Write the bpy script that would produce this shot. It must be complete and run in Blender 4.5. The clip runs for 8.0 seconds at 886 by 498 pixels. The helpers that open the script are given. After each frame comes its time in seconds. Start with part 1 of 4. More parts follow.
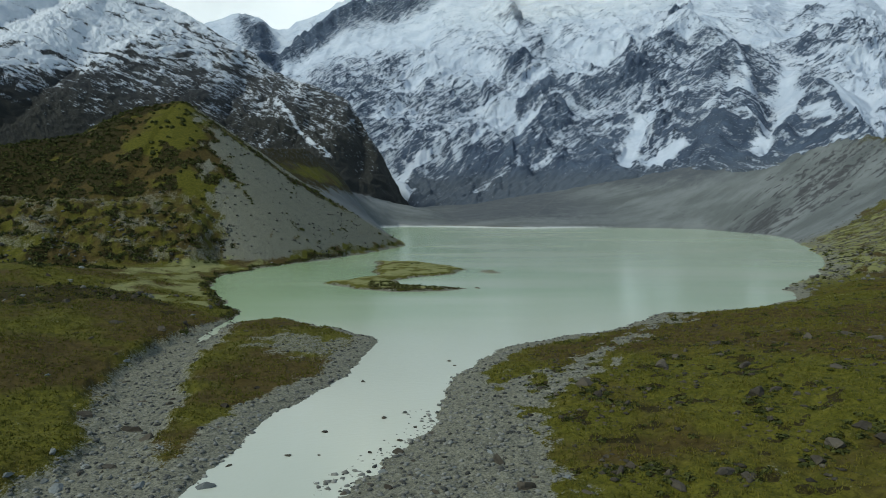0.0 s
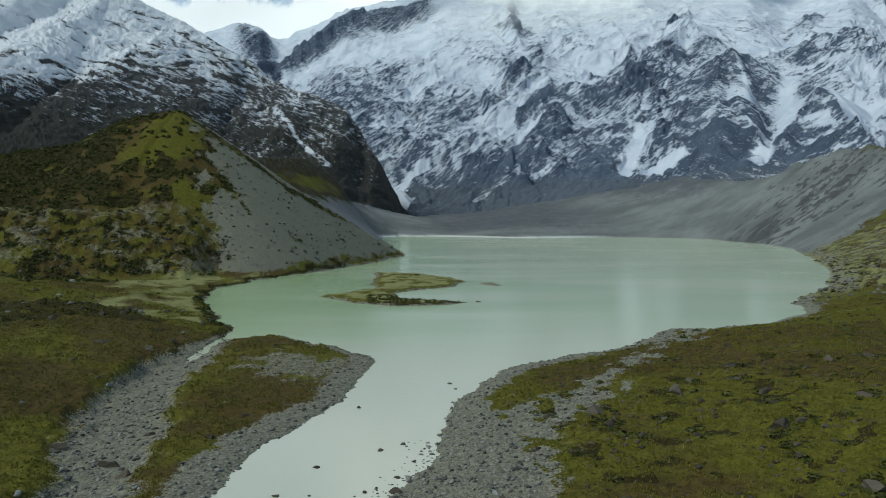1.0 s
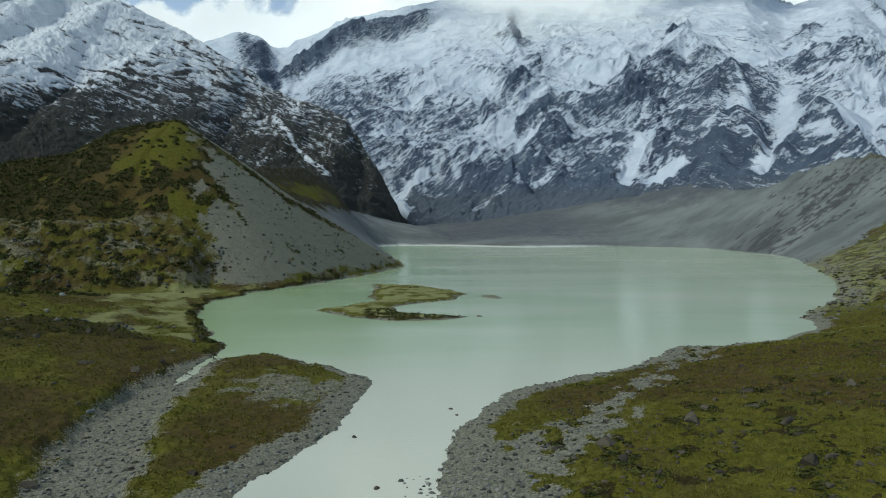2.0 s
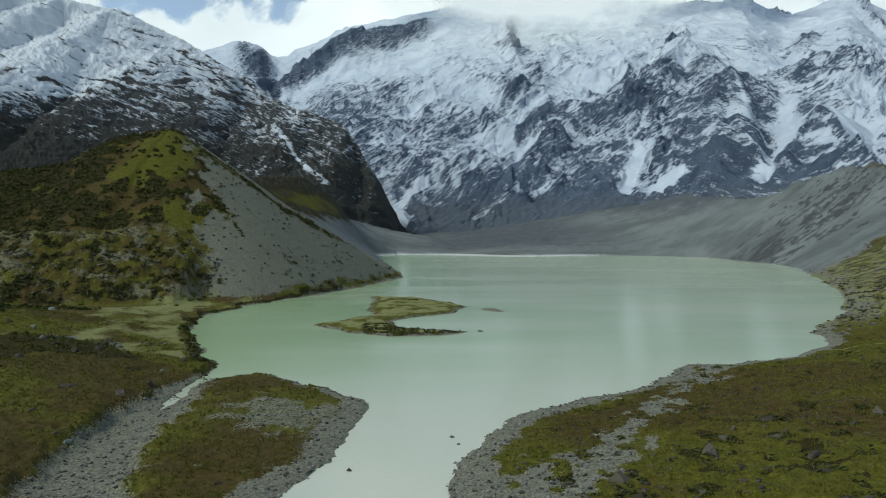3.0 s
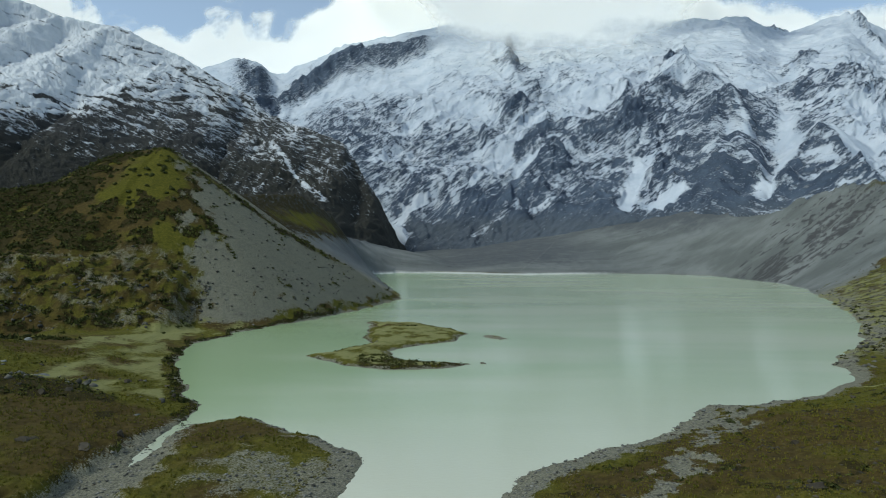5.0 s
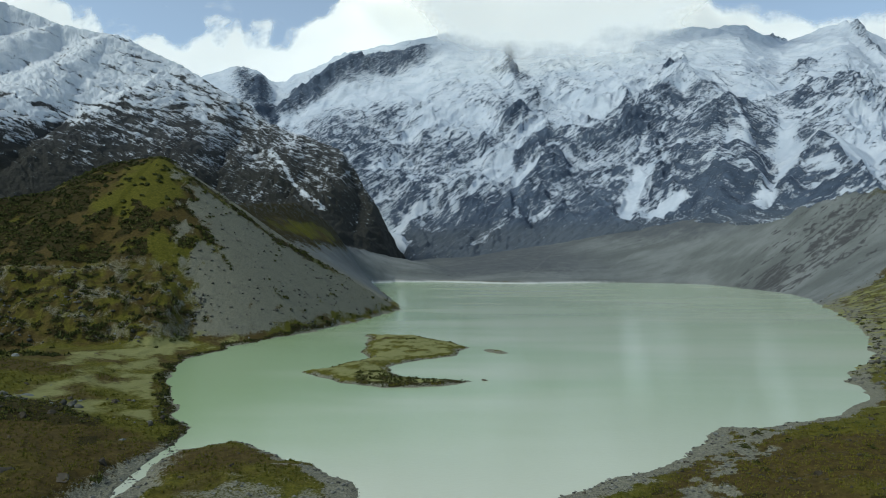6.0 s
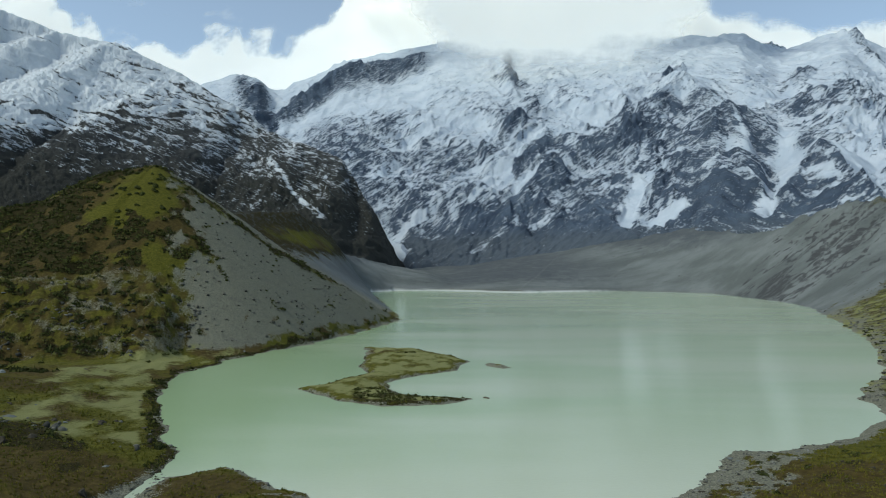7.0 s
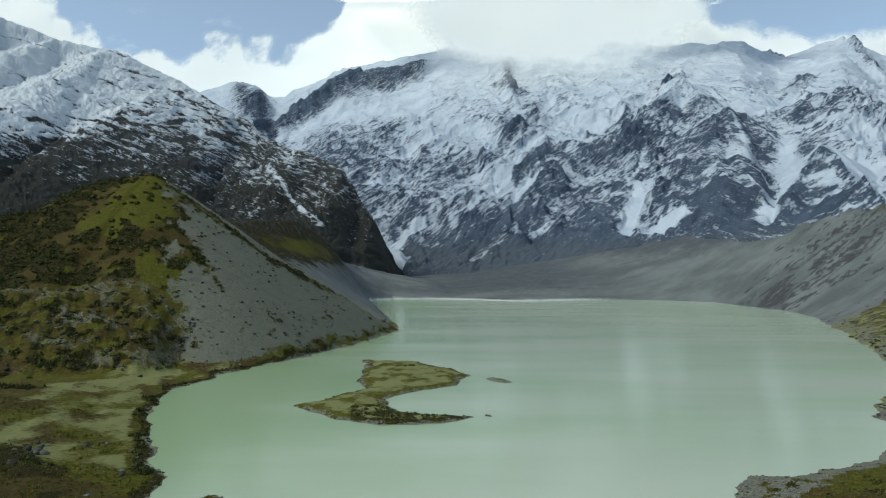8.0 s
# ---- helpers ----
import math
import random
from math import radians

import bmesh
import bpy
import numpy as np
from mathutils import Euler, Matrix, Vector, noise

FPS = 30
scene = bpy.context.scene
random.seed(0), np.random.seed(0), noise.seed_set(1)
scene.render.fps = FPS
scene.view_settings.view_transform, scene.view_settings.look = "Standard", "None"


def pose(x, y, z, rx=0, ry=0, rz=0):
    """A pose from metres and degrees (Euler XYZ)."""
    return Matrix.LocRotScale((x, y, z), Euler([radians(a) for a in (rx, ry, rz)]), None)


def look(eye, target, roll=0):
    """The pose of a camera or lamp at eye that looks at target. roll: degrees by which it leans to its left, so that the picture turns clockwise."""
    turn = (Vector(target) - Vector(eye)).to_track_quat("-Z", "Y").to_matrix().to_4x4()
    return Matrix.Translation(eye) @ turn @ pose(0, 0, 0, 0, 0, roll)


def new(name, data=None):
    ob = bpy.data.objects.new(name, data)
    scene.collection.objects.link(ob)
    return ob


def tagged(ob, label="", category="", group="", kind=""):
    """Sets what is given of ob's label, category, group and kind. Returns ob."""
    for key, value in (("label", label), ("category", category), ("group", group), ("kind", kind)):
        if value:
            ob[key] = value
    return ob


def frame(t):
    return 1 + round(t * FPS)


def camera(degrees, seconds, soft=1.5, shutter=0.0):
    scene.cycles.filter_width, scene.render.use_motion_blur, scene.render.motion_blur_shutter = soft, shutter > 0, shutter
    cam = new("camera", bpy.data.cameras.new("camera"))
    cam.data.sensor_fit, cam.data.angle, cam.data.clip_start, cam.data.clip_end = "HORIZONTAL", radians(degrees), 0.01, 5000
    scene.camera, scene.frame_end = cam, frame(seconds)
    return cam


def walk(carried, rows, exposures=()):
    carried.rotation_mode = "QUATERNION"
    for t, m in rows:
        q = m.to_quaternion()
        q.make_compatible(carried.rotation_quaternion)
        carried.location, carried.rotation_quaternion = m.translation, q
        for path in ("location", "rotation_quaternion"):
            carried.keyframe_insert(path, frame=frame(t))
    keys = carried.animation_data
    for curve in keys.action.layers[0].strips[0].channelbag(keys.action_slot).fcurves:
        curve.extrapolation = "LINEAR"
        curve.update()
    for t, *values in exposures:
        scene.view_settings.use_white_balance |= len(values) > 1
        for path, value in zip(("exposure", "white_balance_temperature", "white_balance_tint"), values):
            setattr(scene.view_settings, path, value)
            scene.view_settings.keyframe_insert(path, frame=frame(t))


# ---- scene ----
cam = camera(68.0, 8.0, soft=0.95)
PATH = [
    (0.0, pose(1.617, 1.378, 44.501, 86.532, -0.32, 0.245)),
    (0.5, pose(1.460, 5.926, 45.341, 86.912, -0.32, 0.221)),
    (1.0, pose(1.297, 10.492, 46.259, 87.284, -0.32, 0.197)),
    (1.5, pose(1.127, 15.075, 47.247, 87.651, -0.32, 0.172)),
    (2.0, pose(0.951, 19.674, 48.299, 88.012, -0.32, 0.147)),
    (2.5, pose(0.768, 24.289, 49.411, 88.370, -0.32, 0.121)),
    (3.0, pose(0.579, 28.919, 50.575, 88.723, -0.32, 0.095)),
    (3.5, pose(0.383, 33.564, 51.787, 89.074, -0.32, 0.069)),
    (4.0, pose(0.180, 38.223, 53.038, 89.422, -0.32, 0.042)),
    (4.5, pose(-0.029, 42.896, 54.325, 89.766, -0.32, 0.014)),
    (5.0, pose(-0.245, 47.582, 55.640, 90.108, -0.32, -0.014)),
    (5.5, pose(-0.467, 52.280, 56.978, 90.445, -0.32, -0.042)),
    (6.0, pose(-0.695, 56.991, 58.333, 90.779, -0.32, -0.071)),
    (6.5, pose(-0.931, 61.713, 59.698, 91.106, -0.32, -0.100)),
    (7.0, pose(-1.173, 66.445, 61.067, 91.428, -0.32, -0.130)),
    (7.5, pose(-1.421, 71.188, 62.436, 91.741, -0.32, -0.160)),
    (8.0, pose(-1.676, 75.941, 63.797, 92.044, -0.32, -0.191)),
]
walk(cam, PATH, exposures=[(0.0, 0.50, 6650, -2), (8.0, 0.50, 6650, -2)])

# ---- sky and sun: bright cloud with a soft, half-veiled sun high on the left ----
SUN_ELEV, SUN_AZIM = radians(46), radians(246)
world = bpy.data.worlds.new("sky")
scene.world = world
world.use_nodes = True
wt = world.node_tree
sky_tex = wt.nodes.new("ShaderNodeTexSky")
sky_tex.sky_type = "NISHITA"
sky_tex.sun_disc = False
sky_tex.sun_elevation, sky_tex.sun_rotation = SUN_ELEV, SUN_AZIM
sky_tex.altitude = 2200
background = wt.nodes["Background"]
background.inputs["Strength"].default_value = 0.15
haze = wt.nodes.new("ShaderNodeMix")  # high thin cloud evens out the blue
haze.data_type = "RGBA"
haze.inputs["Factor"].default_value = 0.30
haze.inputs[7].default_value = (2.25, 2.25, 2.25, 1)
wt.links.new(sky_tex.outputs[0], haze.inputs[6])
wt.links.new(haze.outputs[2], background.inputs["Color"])
sun_data = bpy.data.lights.new("sun", "SUN")
sun_data.energy, sun_data.angle, sun_data.color = 1.75, radians(18), (1.0, 0.96, 0.90)
sun = new("sun", sun_data)
sun_from = Vector((math.sin(SUN_AZIM) * math.cos(SUN_ELEV), math.cos(SUN_AZIM) * math.cos(SUN_ELEV), math.sin(SUN_ELEV)))
sun.matrix_world = look(sun_from * 2000, (0, 0, 0))

# ---- noise on arrays ----
def hash2(ix, iy, seed):
    h = (ix.astype(np.int64) * 374761393 + iy.astype(np.int64) * 668265263 + seed * 1442695041) & 0x7FFFFFFF
    h = ((h ^ (h >> 13)) * 1274126177) & 0x7FFFFFFF
    return ((h ^ (h >> 16)) & 0xFFFF) / 65535.0


def perlin(x, y, seed=0):
    """Gradient noise, about -1 to 1."""
    ix, iy = np.floor(x), np.floor(y)
    fx, fy = x - ix, y - iy
    u, v = fx * fx * fx * (fx * (fx * 6 - 15) + 10), fy * fy * fy * (fy * (fy * 6 - 15) + 10)

    def corner(a, b):
        ang = hash2(ix + a, iy + b, seed) * 6.2831853
        return np.cos(ang) * (fx - a) + np.sin(ang) * (fy - b)

    low = corner(0, 0) * (1 - u) + corner(1, 0) * u
    high = corner(0, 1) * (1 - u) + corner(1, 1) * u
    return 1.5 * (low * (1 - v) + high * v)


def fbm(x, y, octaves=5, seed=0, gain=0.5):
    out, amp = 0, 1.0
    for k in range(octaves):
        out = out + amp * perlin(x, y, seed + k * 17)
        x, y, amp = x * 2.03 + 3.1, y * 2.03 + 7.7, amp * gain
    return out


def ridged(x, y, octaves=5, seed=0, gain=0.5):
    """Sharp crests, 0 to about 2."""
    out, amp, carry = 0, 1.0, 1.0
    for k in range(octaves):
        n = (1 - np.abs(perlin(x, y, seed + k * 13))) ** 2 * carry
        out, carry = out + amp * n, np.clip(n * 1.6, 0, 1)
        x, y, amp = x * 2.07 + 1.3, y * 2.07 + 4.1, amp * gain
    return out


def gullies(x, y, dx, dy, seed=0):
    """Furrows that run along the direction (dx, dy), one wave per unit."""
    ix, iy = np.floor(x), np.floor(y)
    total, weight = 0, 1e-6
    for a in (-1, 0, 1):
        for b in (-1, 0, 1):
            px = ix + a + 0.2 + 0.6 * hash2(ix + a, iy + b, seed)
            py = iy + b + 0.2 + 0.6 * hash2(ix + a, iy + b, seed + 5)
            vx, vy = x - px, y - py
            w = np.exp(-2.2 * (vx * vx + vy * vy))
            total, weight = total + w * np.cos(6.2831853 * (vx * -dy + vy * dx) * 1.1), weight + w
    return total / weight


def smooth(a, b, x):
    t = np.clip((x - a) / (b - a), 0, 1)
    return t * t * (3 - 2 * t)


def soft_max(a, b, k):
    h = np.clip(0.5 + 0.5 * (a - b) / k, 0, 1)
    return b * (1 - h) + a * h + k * h * (1 - h)


def along(points, x, y):
    """Distance to a polyline in plan, and the values of its points at the nearest place (columns after x and y)."""
    pts = np.array(points, float)
    best, vals = np.full(x.shape, 1e18), np.zeros((pts.shape[1] - 2,) + x.shape)
    for p, q in zip(pts[:-1], pts[1:]):
        ex, ey = q[0] - p[0], q[1] - p[1]
        t = np.clip(((x - p[0]) * ex + (y - p[1]) * ey) / (ex * ex + ey * ey), 0, 1)
        d = (x - p[0] - t * ex) ** 2 + (y - p[1] - t * ey) ** 2
        near = d < best
        best = np.where(near, d, best)
        for k in range(vals.shape[0]):
            vals[k] = np.where(near, p[2 + k] + t * (q[2 + k] - p[2 + k]), vals[k])
    return (np.sqrt(best), *vals)


def inside(points, x, y):
    """Signed distance to a closed outline, positive inside."""
    pts = np.array(points, float)
    d, flag = along(np.vstack([pts, pts[:1]]), x, y)[0], np.zeros(x.shape, bool)
    for p, q in zip(pts, np.roll(pts, -1, axis=0)):
        cross = (p[1] > y) != (q[1] > y)
        flag ^= cross & (x < (q[0] - p[0]) * (y - p[1]) / (q[1] - p[1] + 1e-12) + p[0])
    return np.where(flag, d, -d)


# ---- node materials ----
class Mat:
    """A small writer of node materials."""

    def __init__(self, name):
        self.m = bpy.data.materials.new(name)
        self.m.use_nodes = True
        self.t = self.m.node_tree
        self.bsdf = self.t.nodes["Principled BSDF"]
        self.place = self.t.nodes.new("ShaderNodeTexCoord").outputs["Object"]

    def put(self, socket, value):
        if isinstance(value, bpy.types.NodeSocket):
            self.t.links.new(value, socket)
        elif isinstance(value, tuple) and len(value) == 3 and socket.type == "RGBA":
            socket.default_value = (*value, 1)
        else:
            socket.default_value = value
        return self

    def noise(self, scale, detail=4.0, rough=0.55, stretch=None, turn=0.0, space=None, distortion=0.0, dip=0.0):
        n = self.t.nodes.new("ShaderNodeTexNoise")
        n.inputs["Scale"].default_value, n.inputs["Detail"].default_value = scale, detail
        n.inputs["Roughness"].default_value, n.inputs["Distortion"].default_value = rough, distortion
        src = space or self.place
        if stretch:
            m = self.t.nodes.new("ShaderNodeMapping")
            m.vector_type = "TEXTURE"
            m.inputs["Scale"].default_value, m.inputs["Rotation"].default_value = stretch, (0, dip, turn)
            self.put(m.inputs["Vector"], src)
            src = m.outputs[0]
        self.put(n.inputs["Vector"], src)
        return n.outputs["Fac"]

    def cells(self, scale, feature="F1", out="Distance"):
        n = self.t.nodes.new("ShaderNodeTexVoronoi")
        n.feature = feature
        n.inputs["Scale"].default_value = scale
        self.put(n.inputs["Vector"], self.place)
        return n.outputs[out]

    def attr(self, name):
        n = self.t.nodes.new("ShaderNodeAttribute")
        n.attribute_name = name
        return n.outputs["Fac"]

    def rand(self):
        return self.t.nodes.new("ShaderNodeObjectInfo").outputs["Random"]

    def island(self):
        return self.t.nodes.new("ShaderNodeNewGeometry").outputs["Random Per Island"]

    def math(self, op, a, b=0.0, c=0.0):
        n = self.t.nodes.new("ShaderNodeMath")
        n.operation = op
        for s, v in zip(n.inputs, (a, b, c)):
            self.put(s, v)
        return n.outputs[0]

    def ramp(self, value, lo, hi, out_lo=0.0, out_hi=1.0, kind="SMOOTHSTEP"):
        n = self.t.nodes.new("ShaderNodeMapRange")
        n.interpolation_type = kind
        for s, v in zip(n.inputs, (value, lo, hi, out_lo, out_hi)):
            self.put(s, v)
        return n.outputs[0]

    def mix(self, fac, a, b, mode="MIX"):
        n = self.t.nodes.new("ShaderNodeMix")
        n.data_type, n.blend_type = "RGBA", mode
        self.put(n.inputs["Factor"], fac)
        self.put(n.inputs[6], a)
        self.put(n.inputs[7], b)
        return n.outputs[2]

    def bump(self, height, strength, distance, under=None):
        n = self.t.nodes.new("ShaderNodeBump")
        n.inputs["Strength"].default_value, n.inputs["Distance"].default_value = strength, distance
        self.put(n.inputs["Height"], height)
        if under is not None:
            self.put(n.inputs["Normal"], under)
        return n.outputs[0]

    def done(self, color, rough=0.8, normal=None, spec=0.3, **more):
        self.put(self.bsdf.inputs["Base Color"], color)
        self.put(self.bsdf.inputs["Roughness"], rough)
        self.put(self.bsdf.inputs["Specular IOR Level"], spec)
        if normal is not None:
            self.put(self.bsdf.inputs["Normal"], normal)
        for key, value in more.items():
            self.put(self.bsdf.inputs[key.replace("_", " ")], value)
        return self.m


def part(name, bm, material, parent=None, label=""):
    """Links a bmesh as one mesh object under its thing."""
    data = bpy.data.meshes.new(name)
    bm.to_mesh(data)
    bm.free()
    data.materials.append(material)
    ob = new(name, data)
    if parent is not None:
        ob.parent = parent
    return tagged(ob, label)


def sheet(name, x, y, z, material, attrs=None, closed=False):
    """A smooth mesh over a grid of places."""
    rows, cols = x.shape
    idx = np.arange(rows * cols).reshape(rows, cols)
    if closed:
        idx = np.hstack([idx, idx[:, :1]])
    quads = np.stack([idx[:-1, :-1], idx[:-1, 1:], idx[1:, 1:], idx[1:, :-1]], -1).reshape(-1, 4)
    data = bpy.data.meshes.new(name)
    data.vertices.add(rows * cols)
    data.vertices.foreach_set("co", np.stack([x, y, z], -1).astype(np.float32).ravel())
    data.loops.add(quads.size)
    data.loops.foreach_set("vertex_index", quads.astype(np.int32).ravel())
    data.polygons.add(len(quads))
    data.polygons.foreach_set("loop_start", np.arange(0, quads.size, 4, dtype=np.int32))
    data.polygons.foreach_set("use_smooth", np.ones(len(quads), bool))
    data.update(calc_edges=True)
    for key, value in (attrs or {}).items():
        a = data.attributes.new(key, "FLOAT", "POINT")
        a.data.foreach_set("value", value.astype(np.float32).ravel())
    data.materials.append(material)
    return new(name, data)


def triangles(name, verts, tris, material, smooth_shade=False):
    """One joined mesh from arrays of places and triangles."""
    data = bpy.data.meshes.new(name)
    data.vertices.add(len(verts))
    data.vertices.foreach_set("co", verts.astype(np.float32).ravel())
    data.loops.add(tris.size)
    data.loops.foreach_set("vertex_index", tris.astype(np.int32).ravel())
    data.polygons.add(len(tris))
    data.polygons.foreach_set("loop_start", np.arange(0, tris.size, 3, dtype=np.int32))
    if smooth_shade:
        data.polygons.foreach_set("use_smooth", np.ones(len(tris), bool))
    data.update(calc_edges=True)
    data.materials.append(material)
    return new(name, data)

# ---- plan of the lake: shore lines in metres ----
SHORE_WEST = [(-52, 20), (-45, 60), (-42, 85), (-39, 102), (-37, 119), (-37, 131), (-36, 142), (-31, 151), (-27, 166), (-23, 191),
              (-21, 219), (-24, 227), (-38, 243), (-53, 254), (-66, 266), (-75, 259), (-80, 256), (-83, 264), (-87, 282), (-96, 294),
              (-105, 318), (-115, 336), (-135, 385), (-146, 430), (-139, 466), (-137, 482), (-128, 517), (-103, 571), (-80, 648),
              (-47, 798), (-60, 900), (-90, 1081), (-133, 1354), (-175, 1526)]
SHORE_NORTH = [(-108, 1626), (-1, 1640), (103, 1591), (215, 1575), (330, 1640), (445, 1680), (560, 1640), (620, 1566)]
SHORE_EAST = [(609, 1390), (598, 1200), (546, 1019), (505, 943), (443, 794), (387, 679), (334, 572), (290, 500), (242, 430),
              (216, 405), (205, 389), (194, 372), (190, 350), (172, 328), (150, 306), (131, 294), (109, 286), (98, 285), (90, 276),
              (69, 249), (39, 226), (22, 212), (12, 195), (3, 172), (1, 152), (-1, 130), (-7, 119), (-11, 107), (-15, 100), (-24, 60), (-30, 20)]
LAKE = SHORE_WEST + SHORE_NORTH + SHORE_EAST
ISLAND = [(-73, 392), (-62, 400), (-54, 418), (-44, 435), (-50, 462), (-52, 520), (-58, 553), (-42, 548), (-17, 543), (6, 509),
          (16, 486), (8, 451), (-7, 436), (-25, 419), (-30, 407), (-25, 388), (-17, 375), (1, 370), (13, 369), (-1, 356), (-27, 351),
          (-45, 363), (-62, 379)]
DELTA = [(100, 1578), (150, 1560), (200, 1553), (226, 1558), (200, 1572), (150, 1590)]
ISLET = [(26, 474), (31, 480), (36, 470), (41, 462), (36, 458), (29, 465)]
# the dry side channel west of the grassy spit: x, y, half width
CHANNEL = [(-82, 262, 3), (-82, 240, 5), (-80, 215, 9), (-78, 185, 9), (-72, 160, 9), (-65.5, 141, 9), (-57.5, 122, 6), (-55, 105, 9), (-54, 60, 14)]
# gravel bar on the east bank: x, y, half width
GRAVEL_BAR = [(4, 95, 16), (8, 125, 13), (12, 145, 13), (24, 158, 8), (40, 174, 5), (54, 200, 4), (72, 228, 4), (92, 258, 6), (108, 278, 9)]
# crests: x, y, height
HILL_CREST = [(-900, 520, 70), (-405, 601, 99), (-349, 641, 115), (-312, 681, 146), (-275, 691, 156), (-228, 691, 125), (-159, 701, 86),
              (-118, 746, 54), (-63, 786, 16), (-47, 799, 1)]
TERRACE = [(-600, 470, 50), (-420, 505, 47), (-300, 520, 45), (-215, 545, 42), (-175, 575, 30)]
WALL_EAST = [(560, 450, 60), (720, 700, 110), (900, 1100, 190), (884, 1473, 206), (856, 1690, 182), (698, 2026, 172), (390, 2180, 112), (100, 2250, 66), (-150, 2300, 45)]
WALL_WEST = [(-300, 880, 125), (-246, 1150, 150), (-232, 1400, 132), (-240, 1640, 90), (-120, 1950, 55)]
MOUNDS = [(135, 165, 70, 95, 8.5), (165, 285, 45, 40, 4.0), (95, 115, 40, 45, 3.0), (-165, 175, 60, 70, 8.0), (-125, 235, 35, 30, 3.0), (-152, 275, 40, 15, 6.0), (-240, 330, 80, 60, 12.0),
          (-190, 420, 40, 50, 3.0), (260, 330, 60, 70, 7.0), (262, 425, 28, 34, 9.0), (340, 540, 45, 60, 12.0), (-120, 130, 35, 40, 2.0)]


def crest_height(points, x, y, fall, blunt, east=1.0):
    """Height of a blunt crest whose sides fall at the given slope, and east times as steeply to the east."""
    out = np.full(x.shape, -1e3)
    for p, q in zip(points[:-1], points[1:]):
        ex, ey = q[0] - p[0], q[1] - p[1]
        t = np.clip(((x - p[0]) * ex + (y - p[1]) * ey) / (ex * ex + ey * ey), 0, 1)
        dx, dy = x - p[0] - t * ex, y - p[1] - t * ey
        d2 = np.where(dx > 0, dx * east, dx) ** 2 + dy * dy
        out = np.maximum(out, p[2] + t * (q[2] - p[2]) - fall * (np.sqrt(d2 + blunt * blunt) - blunt))
    return out


def wet(x, y):
    """Distance from the water's edge, positive on land, with an uneven edge."""
    wob = 2.2 * fbm(x / 17, y / 17, 3, 5) * np.clip(np.hypot(x, y) / 300, 0.3, 4)
    wob = wob + 0.7 * fbm(x / 3.5, y / 3.5, 3, 15) * (y < 320)
    wob = wob + 2.2 * fbm(x / 7, y / 5, 3, 25) * np.exp(-(((x + 4) / 14) ** 2) - ((y - 108) / 26) ** 2)
    land = -inside(LAKE, x, y) + wob
    isle = inside(ISLAND, x, y) + 0.7 * wob
    islet = inside(ISLET, x, y) + 0.3 * wob
    delta = inside(DELTA, x, y) + 0.5 * wob
    return np.maximum.reduce([land, isle, islet, delta])


